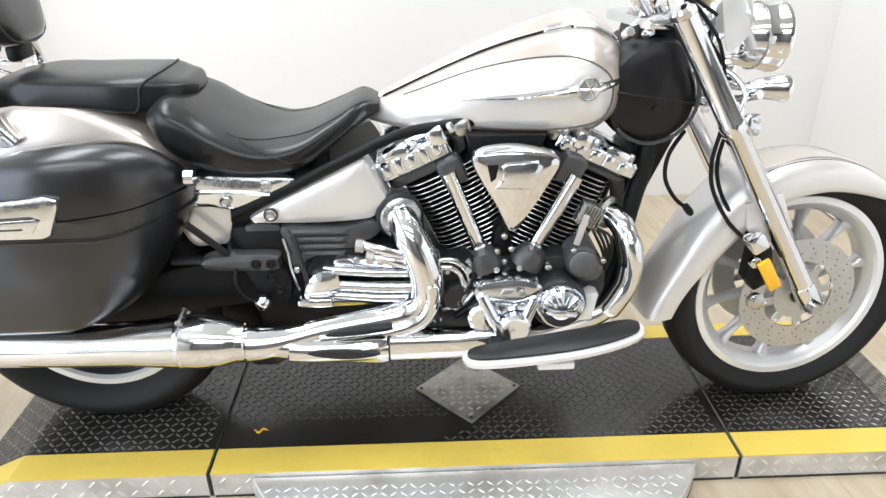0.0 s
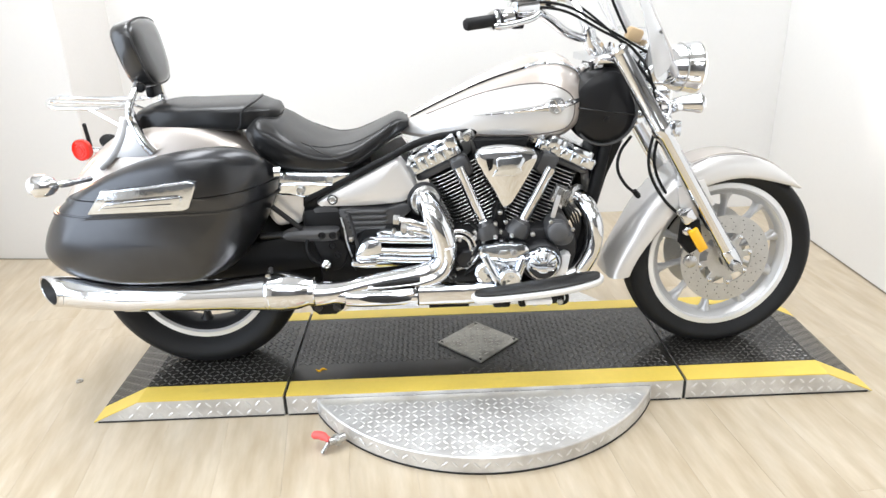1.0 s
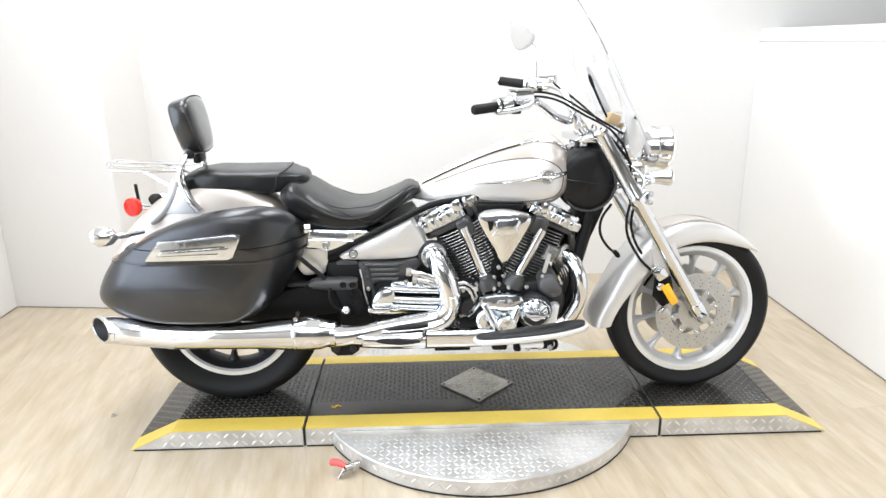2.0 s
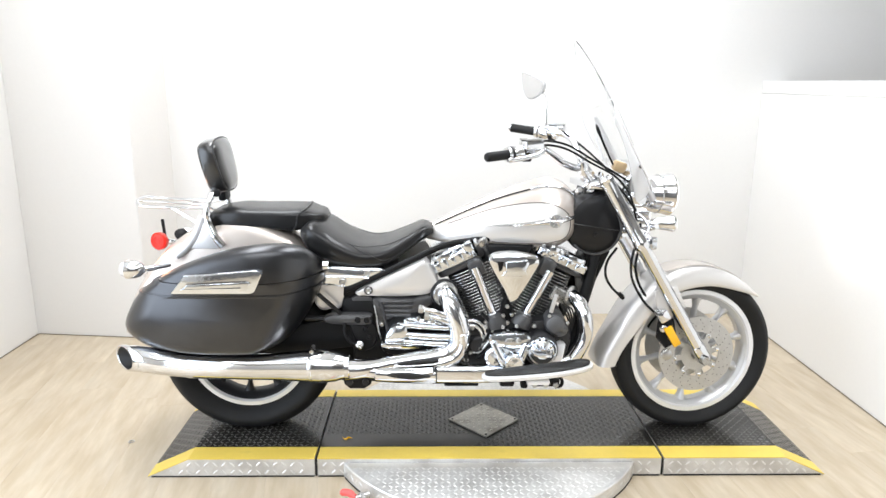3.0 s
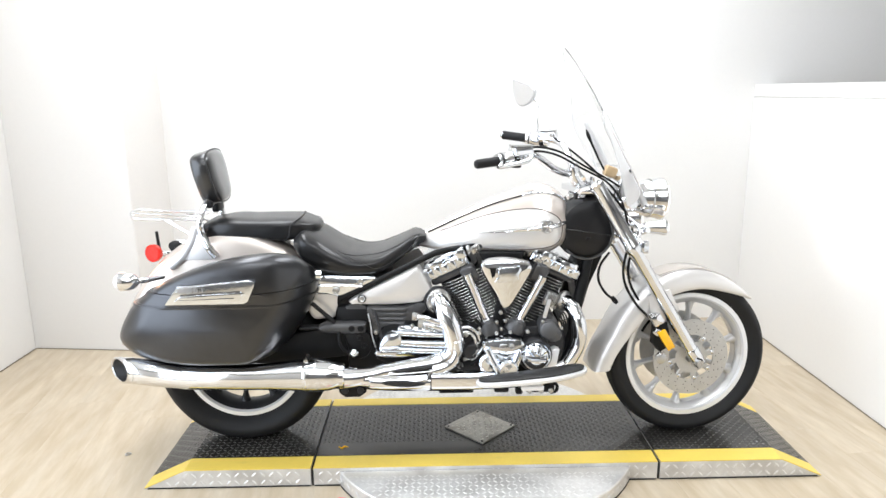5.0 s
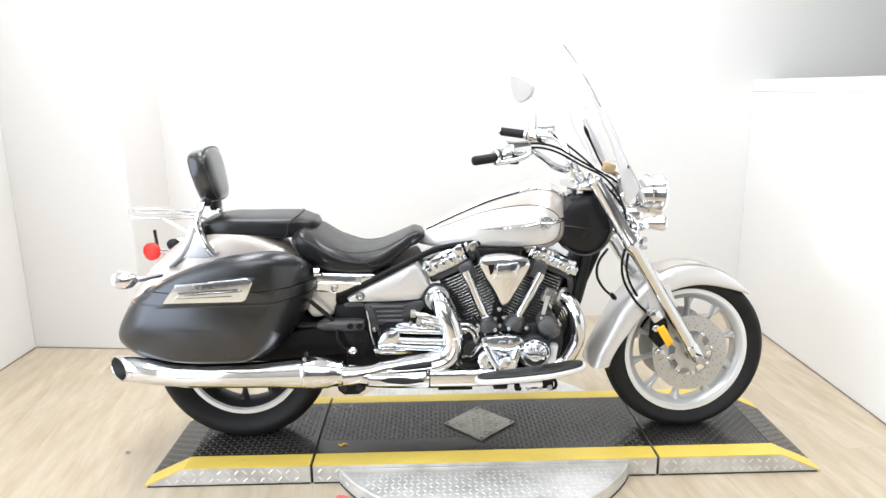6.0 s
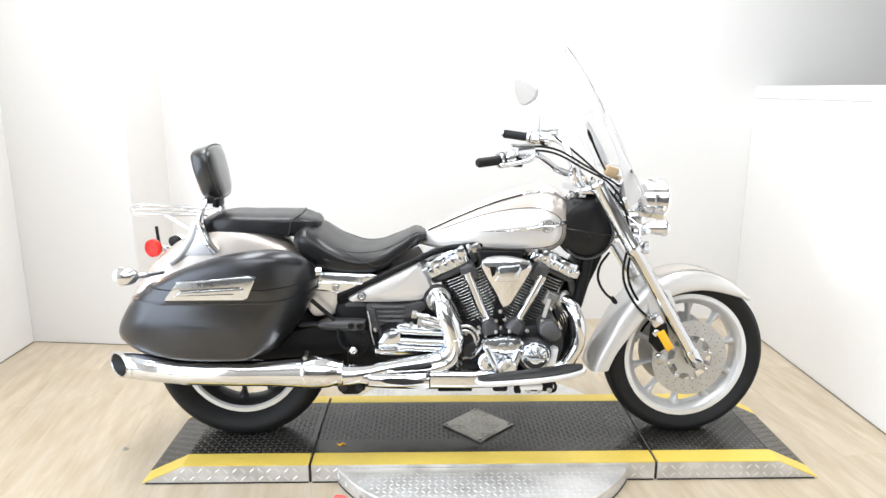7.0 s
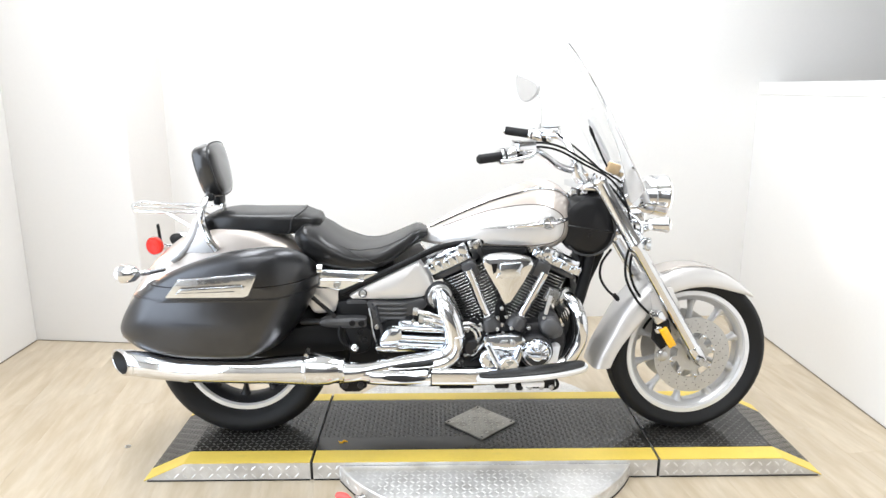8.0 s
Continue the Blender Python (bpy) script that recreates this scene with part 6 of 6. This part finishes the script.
# cables and hoses
for k, pts in enumerate((
    [(0.10, -0.275, 1.165), (0.17, -0.22, 1.170), (0.25, -0.17, 1.150), (0.33, -0.15, 1.105), (0.41, -0.14, 1.060), (0.47, -0.12, 1.025)],
    [(0.10, -0.285, 1.150), (0.16, -0.235, 1.158), (0.24, -0.18, 1.140), (0.33, -0.16, 1.092), (0.41, -0.15, 1.050), (0.465, -0.12, 1.000)],
    [(0.30, 0.225, 1.170), (0.37, 0.17, 1.115), (0.42, 0.13, 1.070), (0.46, 0.10, 1.03)],
    [(0.44, -0.10, 1.03), (0.47, -0.135, 0.985), (0.490, -0.140, 0.93), (0.505, -0.135, 0.87)],
    [(0.42, -0.075, 1.03), (0.475, -0.10, 0.965), (0.52, -0.105, 0.90), (0.53, -0.09, 0.86)],
    [(0.500, -0.14, 0.800), (0.488, -0.15, 0.740), (0.498, -0.155, 0.680), (0.540, -0.155, 0.610), (0.590, -0.15, 0.560), (0.640, -0.14, 0.510), (0.665, -0.13, 0.470)],
    [(0.522, -0.12, 0.800), (0.512, -0.125, 0.730), (0.524, -0.130, 0.672), (0.560, -0.132, 0.612), (0.610, -0.130, 0.560), (0.650, -0.125, 0.515)],
    [(0.462, -0.05, 0.775), (0.422, -0.085, 0.735), (0.417, -0.095, 0.685), (0.442, -0.10, 0.640), (0.477, -0.10, 0.610)],
)):
    part("cable", tube(spline(pts, 6), 0.0046 if k > 3 else 0.0038, 8), M_BLACK, bike, "black control cable")
part("hose_clip", tube([(0.598 + 0.016 * math.cos(a), -0.158, 0.568 + 0.010 * math.sin(a)) for a in (2 * math.pi * i / 14 for i in range(15))], 0.0022, 6), M_STEEL, bike, "wire hose clip")
part("cable_end", tube([(0.467, -0.10, 0.622), (0.480, -0.10, 0.606), (0.485, -0.10, 0.60)], [0.008, 0.009, 0.006], 8), M_BLACK, bike)

# tail: signals, red lamp, plate holder
for s in (-1, 1):
    sig = part("rear_signal", lathe([(-0.030, 0.026), (-0.026, 0.031), (0.000, 0.030), (0.018, 0.024), (0.030, 0.012), (0.034, 0.006)], (-1.170, s * 0.265, 0.752), (1, 0, 0), 24), M_CHROME, bike, "chrome bullet turn signal")
    part("signal_lens", lathe([(-0.030, 0.026), (-0.040, 0.023), (-0.048, 0.012), (-0.050, 0.0)], (-1.170, s * 0.265, 0.752), (1, 0, 0), 24), M_SIGNAL, sig, "clear white signal lens")
    part("signal_stalk", tube(spline([(-1.155, s * 0.262, 0.755), (-1.135, s * 0.255, 0.752), (-1.115, s * 0.225, 0.748), (-1.095, s * 0.17, 0.742)], 4), [0.007] * 4 + [0.010] * 4 + [0.008] * 5, 10), M_CHROME, sig)
tail_lamp = part("tail_lamp", lathe([(0, 0.020), (0.008, 0.030), (0.014, 0.031), (0.020, 0.026), (0.022, 0.0)], (-1.188, 0.015, 0.784), (-0.3, -0.95, 0.05), 28), M_LIT_RED, bike, "round lit red tail lamp")
part("lens_ring", lathe([(0.0, 0.0315), (0.010, 0.0335), (0.016, 0.0325), (0.010, 0.0315)], (-1.188, 0.015, 0.784), (-0.3, -0.95, 0.05), 28, caps=False, loop=True), M_RED, tail_lamp, "dark red rim")
for rr in (0.010, 0.019):
    part("lens_ring", lathe([(0.0205, rr), (0.0235, rr + 0.0012), (0.0205, rr + 0.0024)], (-1.188, 0.015, 0.784), (-0.3, -0.95, 0.05), 24, caps=False, loop=True), M_RED, tail_lamp)
part("lamp_stalk", tube([(-1.186, 0.018, 0.784), (-1.15, 0.04, 0.772), (-1.11, 0.05, 0.755)], [0.012, 0.010, 0.014], 12), M_CHROME, tail_lamp)
part("plate_holder", box((-1.192, 0.06, 0.812), (0.010, 0.012, 0.085), 0.003, m=Matrix.Rotation(radians(-4), 4, "Y")), M_BLACK, tail_lamp, "dark plate holder seen edge-on")
part("lamp_cap", lathe([(0, 0.022), (0.012, 0.026), (0.018, 0.020), (0.020, 0)], (-1.122, 0.04, 0.795), (0.35, -0.6, 0.75), 20), M_BLACK, tail_lamp, "small black cap")


# the machine leans away on its stand: what stands higher is set further back, and is that much larger
LEAN, LOW_Z, NEAR = 0.135, 0.25, Vector((-0.175, -2.457, 1.345))
UPRIGHT = ("front_wheel", "rear_wheel", "brake_caliper", "side_reflector", "front_fender", "fork_leg")
for ob in bike.children:
    if ob.name.split(".")[0] in UPRIGHT:
        continue
    zs = [corner[2] for corner in ob.bound_box]
    back = LEAN * max(0.0, (min(zs) + max(zs)) / 2 - LOW_Z)
    size = 1 + back / -NEAR.y
    shift = Matrix.Translation(NEAR) @ Matrix.Scale(size, 4) @ Matrix.Translation(-NEAR)
    for piece in [ob, *ob.children_recursive]:
        piece.data.transform(shift)


# ---- floor planks ----
def floor_planks():
    """Boards laid almost along y; those that meet a wall are cut to it."""
    width, length, turn = 0.18, 1.22, 7.0
    m = Matrix.Rotation(radians(turn), 4, "Z")
    whole = None
    rng = random.Random(4)
    x0, x1, y0, y1 = -2.36, 4.01, -6.51, 1.49
    for i in range(-20, 34):
        shift = rng.random() * length
        for j in range(-7, 4):
            p = m @ Vector((i * width, j * length + shift - 0.3, 0))
            place = Matrix.Translation(p) @ m
            ends = [place @ Vector((sx * width / 2, sy * length / 2, 0)) for sx in (-1, 1) for sy in (-1, 1)]
            if max(q.x for q in ends) < x0 or min(q.x for q in ends) > x1 or max(q.y for q in ends) < y0 or min(q.y for q in ends) > y1:
                continue
            inside = all(x0 < q.x < x1 and y0 < q.y < y1 for q in ends)
            if inside and whole:
                me = whole
            else:
                bm = box((0, 0, -0.003), (width - 0.0003, length - 0.0003, 0.006), 0.0002, segments=1)
                if not inside:
                    back = place.inverted()
                    for co, no in (((x0, 0, 0), (-1, 0, 0)), ((x1, 0, 0), (1, 0, 0)), ((0, y0, 0), (0, -1, 0)), ((0, y1, 0), (0, 1, 0))):
                        bmesh.ops.bisect_plane(bm, geom=bm.verts[:] + bm.edges[:] + bm.faces[:], plane_co=back @ Vector(co), plane_no=back.to_3x3() @ Vector(no), clear_outer=True)
                    if not bm.faces:
                        continue
                me = finish(bm, 0)
                me.materials.append(M_PLANK)
                if inside:
                    whole = me
            ob = new("plank", me)
            ob.parent = FLOOR
            ob.matrix_basis = place


floor_planks()
